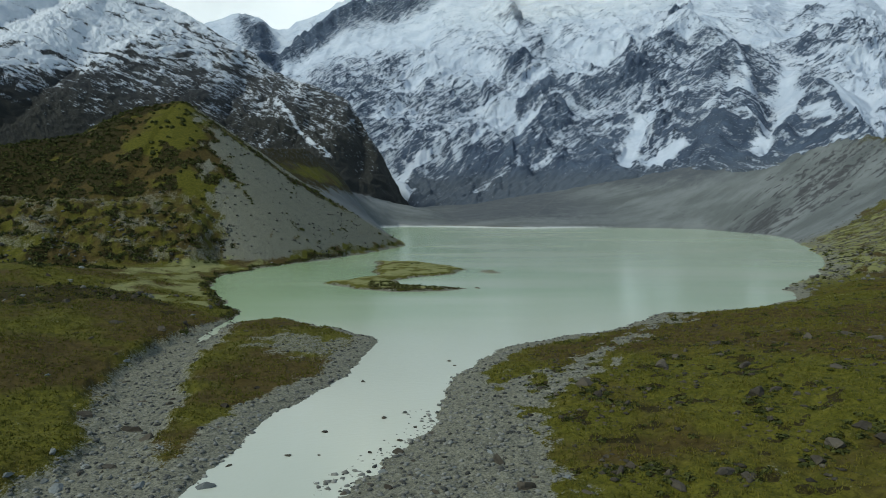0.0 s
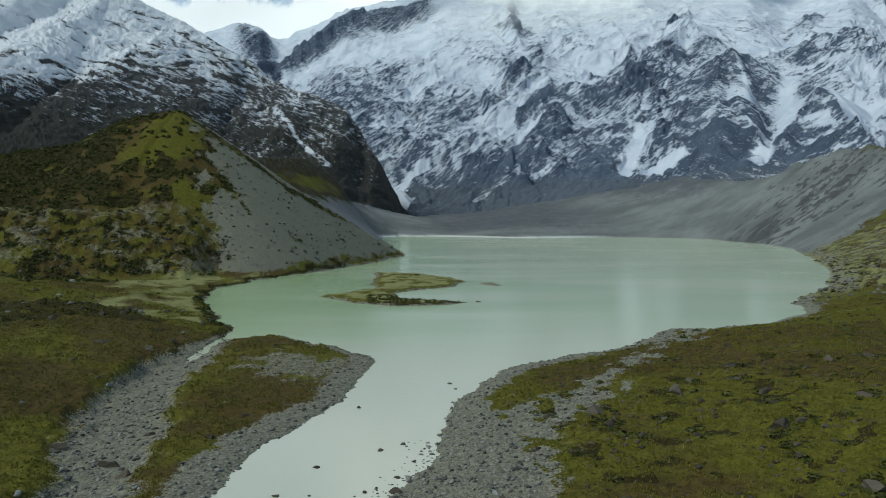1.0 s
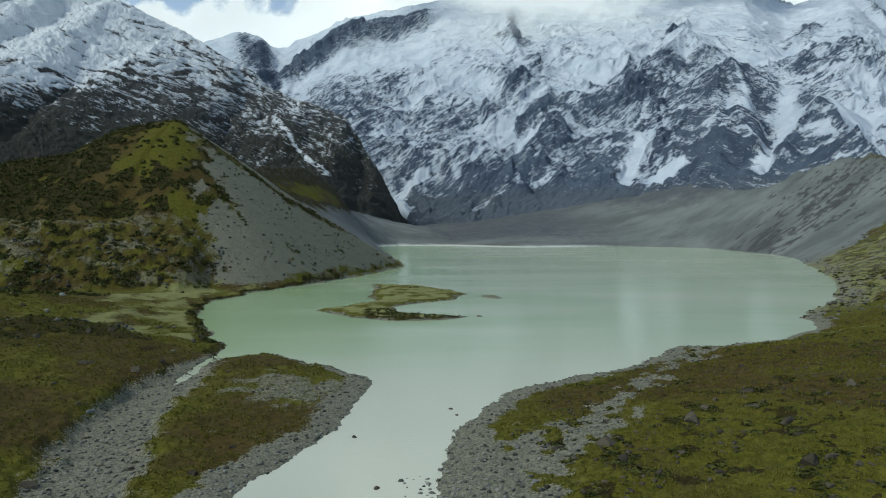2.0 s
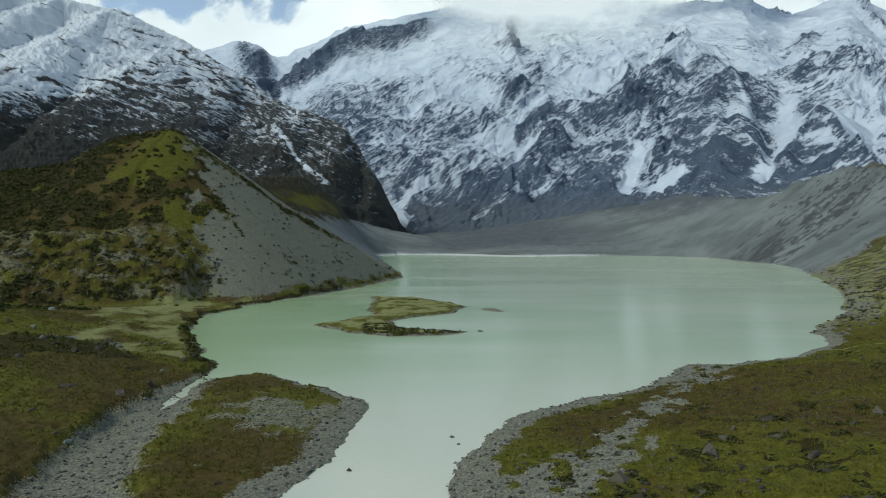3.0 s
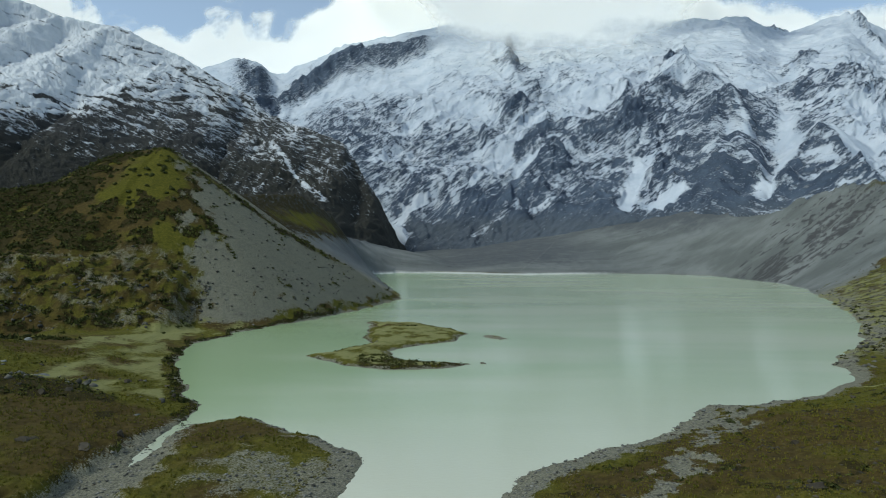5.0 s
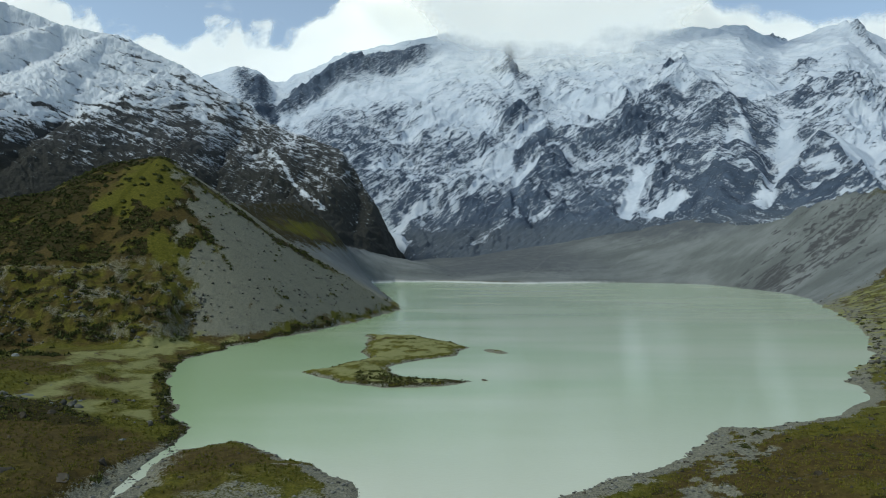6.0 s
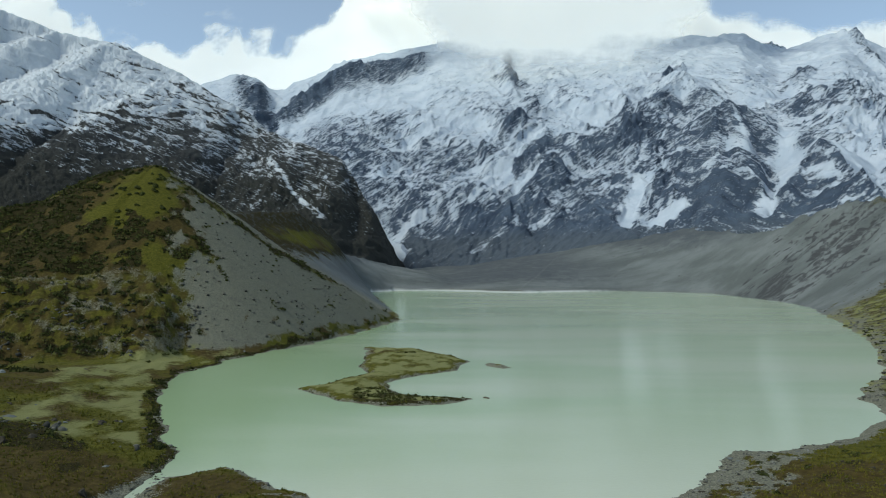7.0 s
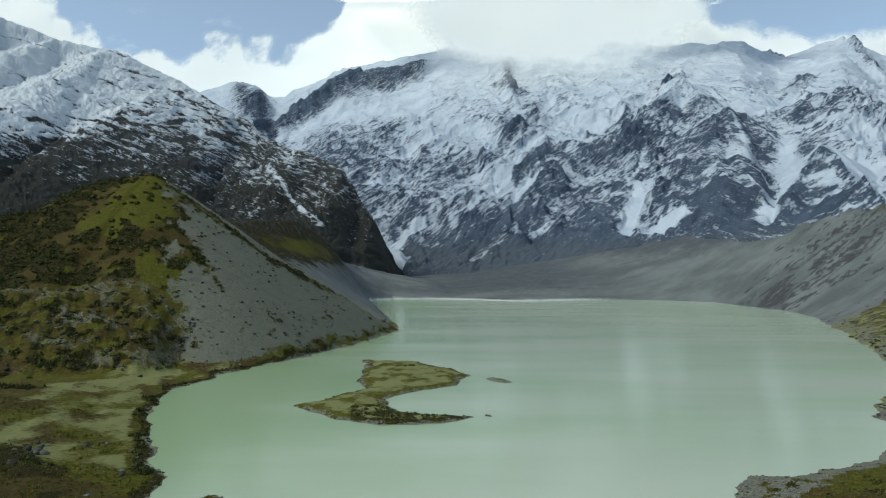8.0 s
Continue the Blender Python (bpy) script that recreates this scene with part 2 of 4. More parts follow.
def ground_height(x, y):
    """Height of the ground and the masks of what covers it."""
    sd = wet(x, y)
    land = np.maximum(sd, 0)
    off = np.maximum(-inside(LAKE, x, y), 0)
    rug = fbm(x / 24, y / 24, 5, 31)
    hum = fbm(x / 7, y / 7, 4, 77)
    on_isle = np.maximum(inside(ISLAND, x, y), inside(ISLET, x, y)) > -3
    base = 1.5 * (1 - np.exp(-land / 6)) + 0.02 * np.minimum(land, 120)
    for mx, my, rx, ry, h in MOUNDS:
        base = base + h * np.exp(-(((x - mx) / rx) ** 2 + ((y - my) / ry) ** 2)) * smooth(2, 40, land)
    base = base + (0.9 * rug + 0.5 * hum) * smooth(2, 25, land) + 0.22 * fbm(x / 2.2, y / 2.2, 2, 79) * smooth(2, 10, land) * smooth(330, 200, y)
    base = base + 2.2 * np.abs(hum) * smooth(175, 200, x) * smooth(370, 400, y) * smooth(900, 700, y) * smooth(1, 8, land)
    base = np.where(on_isle, 2.4 * (1 - np.exp(-land / 6)) + 0.5 * hum * smooth(0, 6, land), base)
    dch, wch = along(CHANNEL, x, y)
    bed = smooth(4.5, -4.0, dch - wch + 2.5 * hum)
    base = base * (1 - bed) + (0.35 + 0.12 * hum) * bed
    # moraine hill, its terrace, and the walls round the far lake
    hill_gully = gullies(x / 45, y / 45, np.full_like(x, 0.62), np.full_like(x, -0.78), 3)
    front = crest_height(HILL_CREST, x + 0.8 * rug, y + 0.5 * hum, 0.72, 12) + 0.7 * hill_gully * smooth(3, 40, land) + 0.3 * hum + 0.3 * rug + 2.0 * fbm(x / 70, y / 70, 2, 35)
    hill = np.where(sd > 0, -soft_max(-front, -(0.85 * off + 0.5) * smooth(-1, 5, sd), 16.0), -50)
    d, h = along(TERRACE, x, y)
    behind = y > 545 + 0.18 * (x + 215)
    terr = h + 5 + 3 * rug - np.where(behind, 0.05, 0.52) * (np.sqrt(d * d + 100) - 10) + 2 * hum
    terr = np.where((x < -60) & (sd > 3), -9 + (terr + 9) * smooth(-150, -190, x + 0.15 * (y - 500)), -50)
    d, h = along(WALL_EAST, x, y)
    wall_gully = gullies(x / 75, y / 75, np.full_like(x, -0.97), np.full_like(x, -0.24), 9) + 0.6 * gullies(x / 30, y / 30, np.full_like(x, -0.97), np.full_like(x, -0.24), 19) + 0.3 * gullies(x / 14, y / 14, np.full_like(x, -0.97), np.full_like(x, -0.24), 39)
    gnaw = smooth(1700, 1400, y) * smooth(20, 200, land)
    east = h * off / (off + d + 1) + (0.8 + 6.0 * gnaw) * wall_gully * smooth(10, 120, land) + (1.0 * rug + 3 * fbm(x / 130, y / 130, 3, 33)) * smooth(20, 200, land) * smooth(500, 900, y)
    east = np.where((x > 150 + 60 * (y < 420)) & (y > 330) | (y > 1560), -9 + (east + 9) * smooth(330, 520, y), -50)
    d, h = along(WALL_WEST, x, y)
    west = h * off / (off + d + 1) + 1.8 * rug * smooth(5, 60, land) + 1.6 * gullies(x / 40, y / 40, np.full_like(x, 0.95), np.full_like(x, -0.3), 29) * smooth(5, 60, land)
    west = np.where((y > 800) & (x < 200), -9 + (west + 9) * smooth(790, 900, y) * smooth(190, -60, x), -50)
    z = base
    for other in (hill, terr, east, west):
        z = soft_max(z, other, 4.0)
    z = np.where(sd > 0, np.maximum(z, 0.02 + 0.06 * land.clip(0, 6)), np.maximum(0.22 * sd, -14) - 0.02)
    # a thread of water runs down the side channel
    thread = smooth(2.8, 1.2, dch + 0.9 * hum + 0.8 * rug + 3.0 * smooth(235, 195, y))
    z = np.where(sd > 0, z * (1 - thread) - 0.3 * thread, z)
    return z, sd, dict(hill=hill - base, terr=terr - base, east=east - base, west=west - base, off=off, bed=bed, gully=(0.35 * wall_gully + 0.8 * gullies(x / 21, y / 21, np.full_like(x, -0.97), np.full_like(x, -0.24), 49)) * gnaw, rug=rug, hum=hum, isle=on_isle)


# ---- plan of the mountains ----
WEST_RIDGE = [(-120, 1900, 40), (-154, 1976, 112), (-230, 2076, 262), (-335, 2176, 400), (-480, 2270, 470), (-621, 2376, 530), (-756, 2426, 640), (-959, 2426, 752),
              (-1156, 2376, 836), (-1295, 2276, 842), (-1417, 2176, 880), (-1750, 2076, 960), (-2400, 1800, 1000)]
# main range by bearing (eastings per metre of northing): foot distance, foot height, crest height
RANGE = [(-1.1, 2700, 60, 900), (-0.42, 2600, 60, 1120), (-0.348, 2600, 60, 1262), (-0.318, 2580, 60, 1304), (-0.283, 2540, 60, 1284), (-0.262, 2500, 60, 1180), (-0.249, 2480, 60, 1178),
         (-0.227, 2460, 50, 1232), (-0.158, 2420, 45, 1358), (-0.072, 2380, 45, 1430), (0.014, 2300, 55, 1500), (0.094, 2230, 72, 1536), (0.186, 2150, 105, 1555),
         (0.272, 2050, 165, 1548), (0.358, 1960, 172, 1538), (0.461, 1720, 178, 1570), (0.517, 1640, 178, 1476), (0.565, 1540, 180, 1520), (0.616, 1450, 185, 1585),
         (0.638, 1420, 188, 1556), (0.675, 1400, 190, 1484), (0.79, 1400, 190, 1340), (1.3, 1500, 150, 900)]
RANGE_CREST = 4200


def range_base(x, y):
    d = y - 76
    b = x / np.maximum(d, 1)
    t = np.array(RANGE)
    fine_b = np.linspace(-1.3, 1.5, 1401)
    soft = np.exp(-np.linspace(-2.5, 2.5, 21) ** 2)
    foot, zf, zc = (np.interp(b, fine_b, np.convolve(np.pad(np.interp(fine_b, t[:, 0], t[:, k]), 10, mode="edge"), soft / soft.sum(), "valid")) for k in (1, 2, 3))
    s = (d - foot) / (RANGE_CREST - foot)
    up = np.clip(s, -0.2, 1)
    return zf + (zc - zf) * up - 900 * np.maximum(s - 1, 0), s, b


# bare rock and lying snow on the main range: stretches from x, y to x, y, half width, weight
ROCK_WEST = [
    (-960, 3780, -736, 3901, 70, -1.9), (-744, 3938, -147, 4073, 60, -1.9), (-1143, 4166, -1017, 3749, 45, -1.8), (-1290, 4230, -1150, 3930, 55, -1.3), (-670, 3566, -276, 3540, 66, -0.35), (-300, 3477, -267, 3429, 46, -0.5),
    (-814, 3421, -376, 3150, 110, -0.3), (-360, 3020, 44, 2832, 123, -0.12), (-170, 2747, -2, 2628, 63, -0.6), (-87, 2545, 230, 2318, 73, -1.3), (-109, 3103, 219, 2938, 41, -0.45),
    (247, 3035, 477, 3330, 26, -1.5),
]
ROCK_MID = [
    (313, 2834, 478, 2968, 22, -2.3), (383, 3997, 374, 3580, 26, -1.5), (295, 3690, 440, 3560, 20, -1.0), (749, 2879, 381, 2549, 82, -0.5), (818, 2909, 817, 2783, 52, -1.0),
    (938, 2726, 539, 2316, 88, -0.4), (107, 2625, 216, 2607, 55, -0.7), (238, 2400, 532, 2074, 56, -1.0), (941, 3024, 1210, 2979, 23, -0.7), (-124, 3477, -36, 3524, 27, -0.4),
    (438, 2399, 585, 2345, 43, -0.3),
]
ROCK_EAST = [
    (1085, 2899, 954, 2286, 82, -0.42), (810, 2077, 810, 1852, 49, -1.0), (740, 2337, 793, 2268, 34, -0.7), (1146, 2554, 1052, 2124, 31, -0.8), (940, 2023, 910, 1836, 29, -0.4),
    (1639, 3152, 1838, 3335, 30, -1.7), (1381, 2608, 1784, 2855, 40, -0.9), (1218, 2349, 1228, 1995, 50, -0.35), (2510, 4059, 2207, 3335, 32, -1.4), (1789, 2940, 1883, 2830, 29, -0.5),
    (1015, 1974, 1077, 1937, 16, -0.6), (1065, 1902, 950, 1545, 11, -0.9), (896, 1676, 924, 1534, 12, -1.2), (1134, 3423, 1304, 3623, 13, -2.0), (1965, 4269, 2203, 4270, 14, -1.4), (850, 3960, 960, 4180, 14, -1.3),
]
SNOW_WEST = [
    (-1071, 4233, -1037, 4270, 36, 0.7), (-909, 3676, -512, 3719, 28, 0.7), (-505, 3674, -130, 3624, 46, 0.7), (-62, 3343, 232, 3120, 60, 0.6),
    (861, 3295, 211, 2836, 51, 0.7), (137, 2790, -37, 2732, 21, 0.8), (213, 2710, 42, 2663, 16, 0.9), (-260, 3010, -60, 2780, 80, 0.3), (-88, 2696, -198, 2604, 18, 1.4), (-211, 2583, -137, 2492, 19, 1.6),
    (268, 2451, 109, 2422, 14, 1.2), (423, 2426, 271, 2424, 12, 0.6), (403, 2760, 293, 2715, 14, 0.7),
]
SNOW_EAST = [
    (905, 1490, 1150, 1850, 46, 0.7), (1150, 1850, 1430, 2250, 55, 0.6),
    (724, 2444, 589, 2185, 23, 1.5), (645, 2132, 761, 2155, 20, 1.5), (737, 2629, 841, 2711, 16, 0.7), (1240, 2888, 1459, 2931, 34, 0.8), (1250, 2445, 1003, 1951, 22, 1.0),
    (992, 1930, 830, 1782, 14, 1.3), (1081, 1838, 976, 1512, 15, 1.2), (685, 2350, 830, 2513, 12, 0.5), (983, 2309, 856, 2189, 17, 0.5), (1002, 2187, 1114, 2554, 14, 0.5),
    (1000, 1832, 971, 1707, 12, 0.5),
]
# spurs of the main range: x, y, height over the slope
SPURS = [
    [(1160, 3190, 115), (976, 3013, 45), (769, 2866, 40), (601, 2765, 40), (395, 2638, 40), (226, 2485, 30)],
    [(1160, 3190, 115), (1169, 2882, 50), (1079, 2515, 45), (958, 2163, 50), (825, 1818, 30)],
    [(1102, 2818, 35), (970, 2346, 55), (883, 2104, 55), (781, 1891, 40)],
    [(1043, 1882, 85), (994, 1699, 60), (942, 1532, 40)],
    [(1043, 1882, 85), (961, 1844, 40), (866, 1738, 20)],
    [(367, 3893, 40), (364, 3632, 40), (372, 3431, 20)],
    [(1282, 3562, 20), (1108, 3364, 15)],
    [(1760, 3222, 30), (1581, 3020, 20)],
    [(475, 3239, 45), (298, 3117, 45), (174, 3025, 30)],
    [(2510, 4059, 50), (2296, 3601, 45), (2119, 3186, 30)],
    [(1747, 2834, 15), (1381, 2608, 10)],
    [(-147, 4073, 60), (-452, 4013, 70), (-736, 3901, 70), (-905, 3785, 60)],
]

FACE = 0.45  # northings are foreshortened on the tilted face


def laid(strokes, x, y):
    """Sum of soft stretches of rock (negative) and snow (positive)."""
    out = 0
    for x0, y0, x1, y1, w, g in strokes:
        d = along([(x0, FACE * y0), (x1, FACE * y1)], x, FACE * y)[0]
        out = out + g * np.exp(-((d / w) ** 2))
    return out


def range_surface(x, y):
    """The face of the main range, carved along its own slope, with its snow."""
    base, s, b = range_base(x, y)
    wx, wz = 45 * fbm(x / 300, y / 500, 4, 41), 45 * fbm(x / 300, y / 500, 4, 51)
    spur = 0
    for pts in SPURS:
        ds, h = along([(p[0], p[1] * 0.8, p[2]) for p in pts], x + 0.6 * wx, 0.8 * y + 0.6 * wz)
        spur = np.maximum(spur, h * 1.2 - 0.8 * ds)
    spur = np.maximum(spur, 0)
    up = base * 1.25
    # beds dip to the south-west on the western half, to the south-east on the eastern half
    side = smooth(0.365, 0.42, b + 0.0006 * wx) * smooth(0.56, 0.50, b + 0.0006 * wx)
    run_a, over_a = 0.86 * x + 0.51 * up + wx, -0.51 * x + 0.86 * up + wz
    run_b, over_b = 0.70 * x - 0.71 * up + wx, 0.71 * x + 0.70 * up + wz

    def both(f):
        return f(run_a, over_a) * (1 - side) + f(run_b, over_b) * side

    laid_sum = 0.55 * (laid(ROCK_WEST, x, y) + laid(ROCK_MID, x, y) + laid(ROCK_EAST, x, y)) + 0.8 * (laid(SNOW_WEST, x, y) + laid(SNOW_EAST, x, y))
    rough = np.maximum(smooth(0.66, 0.44, s), smooth(0.2, 0.7, -laid_sum)) * smooth(-0.05, 0.04, s)
    rib = both(lambda u, v: ridged(v / 85, u / 240, 4, 71, 0.62))
    streak = both(lambda u, v: fbm(v / 14, u / 56, 2, 241, 0.65))
    fine = fbm(x / 26, up / 26, 3, 111, 0.62)
    big = ridged((x + 2 * wx) / 420, (up + 2 * wz) / 420, 4, 61)
    flow = fbm((x + wx) / 170, (up + wz) / 60, 4, 131)
    calm = smooth(0.9, 0.3, np.clip(laid_sum, 0, 1) + 0.8 * smooth(0.45, 0.75, s) * smooth(0.5, 0.1, -laid_sum))
    out = rough * calm * (20 * (rib - 0.85) + 3.5 * streak + 4 * fine) + 40 * rough * (big - 0.9) + smooth(0.4, 0.6, s) * (8 * flow + 24 * (ridged((x + 3 * wx) / 520, (up + 3 * wz) / 330, 3, 63) - 0.8)) + 1.2 * fine
    cover = np.interp(s, [-0.1, 0.03, 0.12, 0.4, 0.56, 1.0], [0.1, 0.38, 0.66, 0.75, 1.0, 1.3]) + 0.14 * smooth(0.4, 0.5, b) * smooth(0.05, 0.2, s)
    busy = 0.4 + 0.6 * smooth(0.75, 0.4, s)
    snow = cover + laid_sum + busy * (0.34 * (0.85 - rib) + 0.24 * fine + 0.45 * streak + 0.2 * (0.9 - big))
    snow = np.maximum(snow, 0.0 + 0.28 * snow)  # even the bare walls hold a dusting on their ledges
    return x, y - 0.2 * out, base + spur + 0.95 * out, snow, side


def west_surface(x, y):
    """The dark mountainside west of the lake, with its snow."""
    wx, wy = 60 * fbm(x / 260, y / 260, 4, 141), 60 * fbm(x / 260, y / 260, 4, 143)
    z = crest_height(WEST_RIDGE, x + 0.3 * wx, y + 0.3 * wy, 0.56, 20, 3.6)
    d = along(WEST_RIDGE, x, y)[0]
    up = z * 1.25
    run, over = 0.76 * x - 0.65 * up + 0.6 * wx, 0.65 * x + 0.76 * up + 0.6 * wy
    rib = ridged(over / 75, run / 210, 4, 181, 0.62)
    fine = fbm(x / 18, up / 18, 3, 191, 0.66)
    streak = fbm(over / 10, run / 42, 2, 251, 0.65)
    body = 0.3 + 0.7 * smooth(5, 120, d)
    ledge = fbm((0.95 * x - 0.30 * up + wx) / 75, (0.30 * x + 0.95 * up + 0.6 * wy) / 24, 4, 255, 0.7)
    far_west = smooth(-560, -900, x)
    out = body * (11 * (rib - 0.85) * (1 - 0.6 * far_west) + 3 * streak * (1 - 0.5 * far_west) + 2.5 * far_west * ledge) + 3.6 * fine
    high = np.interp(x, [-1500, -1300, -1100, -940, -600, -300, -100], [215, 250, 305, 420, 470, 430, 420])
    snow = 0.40 + np.clip((z - high) / np.interp(x, [-1000, -600], [170, 700]), -1.0, np.interp(x, [-1150, -850, -650], [0.95, 0.75, 0.46])) + 0.24 * fine + (0.34 - 0.16 * far_west) * streak + 0.22 * (0.85 - rib) + 0.95 * far_west * np.minimum(ledge, 0.3)
    gully = along([(-540, 0.45 * 2110), (-491, 0.45 * 2024), (-405, 0.45 * 1906), (-318, 0.45 * 1779)], x + 0.15 * wx, 0.45 * y)[0]
    snow = snow + 0.8 * np.exp(-((gully / 6) ** 2)) + 0.16 * smooth(-900, -1300, x) * smooth(380, 560, z) - 0.3 * smooth(270, 130, z)
    return x, y - 0.25 * out, z + 0.95 * out, snow


# ---- mountain rock and snow ----
def mountain_material(name, rock_a, rock_b, low, scale, dip, dip_east, fleck, dim_snow, bright_snow):
    m = Mat(name)
    snow, n1, n2 = m.attr("snow"), m.noise(0.012 * scale, 6, 0.65), m.noise(0.11 * scale, 8, 0.78)
    beds = m.noise(0.17 * scale, 7, 0.72, (6.5, 6.5, 1.0), 0.0, None, 0.3, dip)
    if dip_east is not None:
        other = m.noise(0.17 * scale, 7, 0.72, (6.5, 6.5, 1.0), 0.0, None, 0.3, dip_east)
        side = m.attr("side")
        beds = m.math("ADD", m.math("MULTIPLY", beds, m.math("SUBTRACT", 1.0, side)), m.math("MULTIPLY", other, side))
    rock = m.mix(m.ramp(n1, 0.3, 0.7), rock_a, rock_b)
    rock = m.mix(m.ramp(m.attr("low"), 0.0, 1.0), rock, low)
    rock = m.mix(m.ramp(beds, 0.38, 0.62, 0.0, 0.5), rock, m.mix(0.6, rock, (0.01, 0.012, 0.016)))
    edge = m.math("ADD", snow, m.math("MULTIPLY_ADD", n2, fleck, m.math("MULTIPLY_ADD", beds, fleck + 0.6, -fleck - 0.3)))
    cover = m.ramp(edge, 0.28, 0.74)
    # snow colours carry a blue-grey cast for haze and cloud shade
    white = m.mix(m.ramp(n1, 0.3, 0.7), dim_snow, bright_snow)
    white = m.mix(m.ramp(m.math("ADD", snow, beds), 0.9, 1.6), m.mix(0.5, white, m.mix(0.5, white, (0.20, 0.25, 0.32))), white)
    relief = m.math("MULTIPLY", m.math("ADD", m.math("MULTIPLY", n2, 0.6), beds), m.ramp(cover, 0.0, 1.0, 1.0, 0.22))
    return m.done(m.mix(cover, rock, white), 0.85, m.bump(relief, 0.8, 7.0), 0.2)


# range rock is blued, and its foot lightened, to stand for distance haze
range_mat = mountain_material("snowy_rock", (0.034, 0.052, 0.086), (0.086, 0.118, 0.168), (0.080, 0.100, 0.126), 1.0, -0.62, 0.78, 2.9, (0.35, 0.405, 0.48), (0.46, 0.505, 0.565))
# west snow is set lighter to make up for the grazing sun there
west_mat = mountain_material("dark_snowy_rock", (0.028, 0.030, 0.031), (0.058, 0.061, 0.060), (0.026, 0.027, 0.022), 1.3, 0.42, None, 2.5, (0.47, 0.51, 0.55), (0.59, 0.62, 0.65))

bear = np.r_[np.linspace(-1.2, -0.44, 14, endpoint=False), np.linspace(-0.44, 0.72, 920), np.linspace(0.74, 1.4, 12)]
dist = np.r_[np.geomspace(1350, 4300, 540), np.linspace(4320, 4800, 10)]
bb, dd = np.meshgrid(bear, dist)
under = range_base(bb * dd, dd + 76)[1] < -0.02
rx, ry, rz, rsnow, rside = range_surface(bb * dd, dd + 76)
rz = np.where(under, rz - 40, rz)
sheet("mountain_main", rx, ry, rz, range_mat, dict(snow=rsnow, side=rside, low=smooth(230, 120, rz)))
tagged(bpy.data.objects["mountain_main"], "snow-covered alpine mountain face of grey rock and ice, tinted blue for haze", "mountain", kind="structure")

bear = np.r_[np.linspace(-1.4, -0.74, 10, endpoint=False), np.linspace(-0.74, -0.03, 600)]
dist = np.geomspace(1000, 2520, 350)
bb, dd = np.meshgrid(bear, dist)
wx_, wy_, wz_, wsnow = west_surface(bb * dd, dd + 76)
sheet("mountain_west", wx_, wy_, wz_, west_mat, dict(snow=wsnow, low=smooth(420, 250, wz_)))
tagged(bpy.data.objects["mountain_west"], "dark rocky mountainside dusted with snow above the lake", "mountain", kind="structure")

# ---- ground ----
m = Mat("ground")
gravel, scrub, ochre, pale = m.attr("gravel"), m.attr("scrub"), m.attr("ochre"), m.attr("pale")
n1, n2, n3 = m.noise(0.06, 5, 0.6), m.noise(0.5, 5, 0.65), m.noise(1.9, 4, 0.7)
grass = m.mix(m.ramp(n2, 0.35, 0.68), (0.060, 0.060, 0.007), (0.105, 0.098, 0.013))
dry = m.mix(m.ramp(n2, 0.3, 0.7), (0.037, 0.027, 0.008), (0.070, 0.052, 0.014))
grass = m.mix(m.ramp(n3, 0.52, 0.34, 0.0, 0.75), grass, (0.026, 0.028, 0.006))
turf = m.mix(m.ramp(m.math("ADD", ochre, m.math("MULTIPLY_ADD", n1, 1.2, -0.6)), 0.25, 0.85), grass, dry)
bush = m.mix(m.ramp(n3, 0.35, 0.7), (0.017, 0.014, 0.004), (0.040, 0.033, 0.009))
turf = m.mix(m.ramp(m.math("ADD", scrub, m.math("MULTIPLY_ADD", n2, 1.0, -0.5)), 0.42, 0.6), turf, bush)
stone = m.mix(m.cells(1.3, out="Color"), (0.108, 0.106, 0.073), (0.205, 0.200, 0.143))
stone = m.mix(m.ramp(n3, 0.51, 0.41, 0.0, 0.6), stone, (0.045, 0.046, 0.040))
stone = m.mix(m.ramp(n3, 0.55, 0.64, 0.0, 0.5), stone, (0.25, 0.25, 0.22))
till = m.mix(m.ramp(m.noise(0.012, 5, 0.6, (3.0, 1.0, 1.0), 0.2), 0.35, 0.65), (0.092, 0.105, 0.108), (0.163, 0.179, 0.182))
till = m.mix(m.math("MULTIPLY", m.attr("slate"), m.ramp(m.noise(0.03, 6, 0.7), 0.3, 0.6, 0.55, 1.0)), till, (0.060, 0.070, 0.086))
stone = m.mix(m.ramp(m.attr("till"), 0.0, 1.0, 0.06, 0.85), stone, till)
rill = m.noise(0.09, 8, 0.74, (9.0, 1.0, 1.0), 0.25, None, 0.2)
rubble = m.noise(0.11, 7, 0.75)
marks = m.math("ADD", m.attr("dark"), m.math("MULTIPLY_ADD", rill, 2.6, m.math("MULTIPLY_ADD", rubble, 1.2, -1.95)))
marks = m.math("MULTIPLY", m.ramp(marks, 0.25, 0.75), m.ramp(m.attr("till"), 0.0, 1.0, 0.25, 0.9))
stone = m.mix(marks, stone, (0.050, 0.051, 0.054))
cover = m.ramp(m.math("ADD", gravel, m.math("MULTIPLY_ADD", n2, 0.9, m.math("MULTIPLY_ADD", n3, 2.0, -1.45))), 0.34, 0.68)
color = m.mix(cover, turf, stone)
color = m.mix(m.ramp(m.math("ADD", pale, m.math("MULTIPLY_ADD", n2, 0.6, -0.3)), 0.35, 0.7), color, (0.165, 0.168, 0.066))
color = m.mix(m.attr("silt"), color, (0.46, 0.48, 0.46))
normal = m.bump(n3, 0.6, 0.25, m.bump(n2, 0.6, 0.8))
ground_mat = m.done(color, 0.95, normal, 0.1)

TRACK = [(165, 314), (182, 301), (200, 285), (222, 268)]


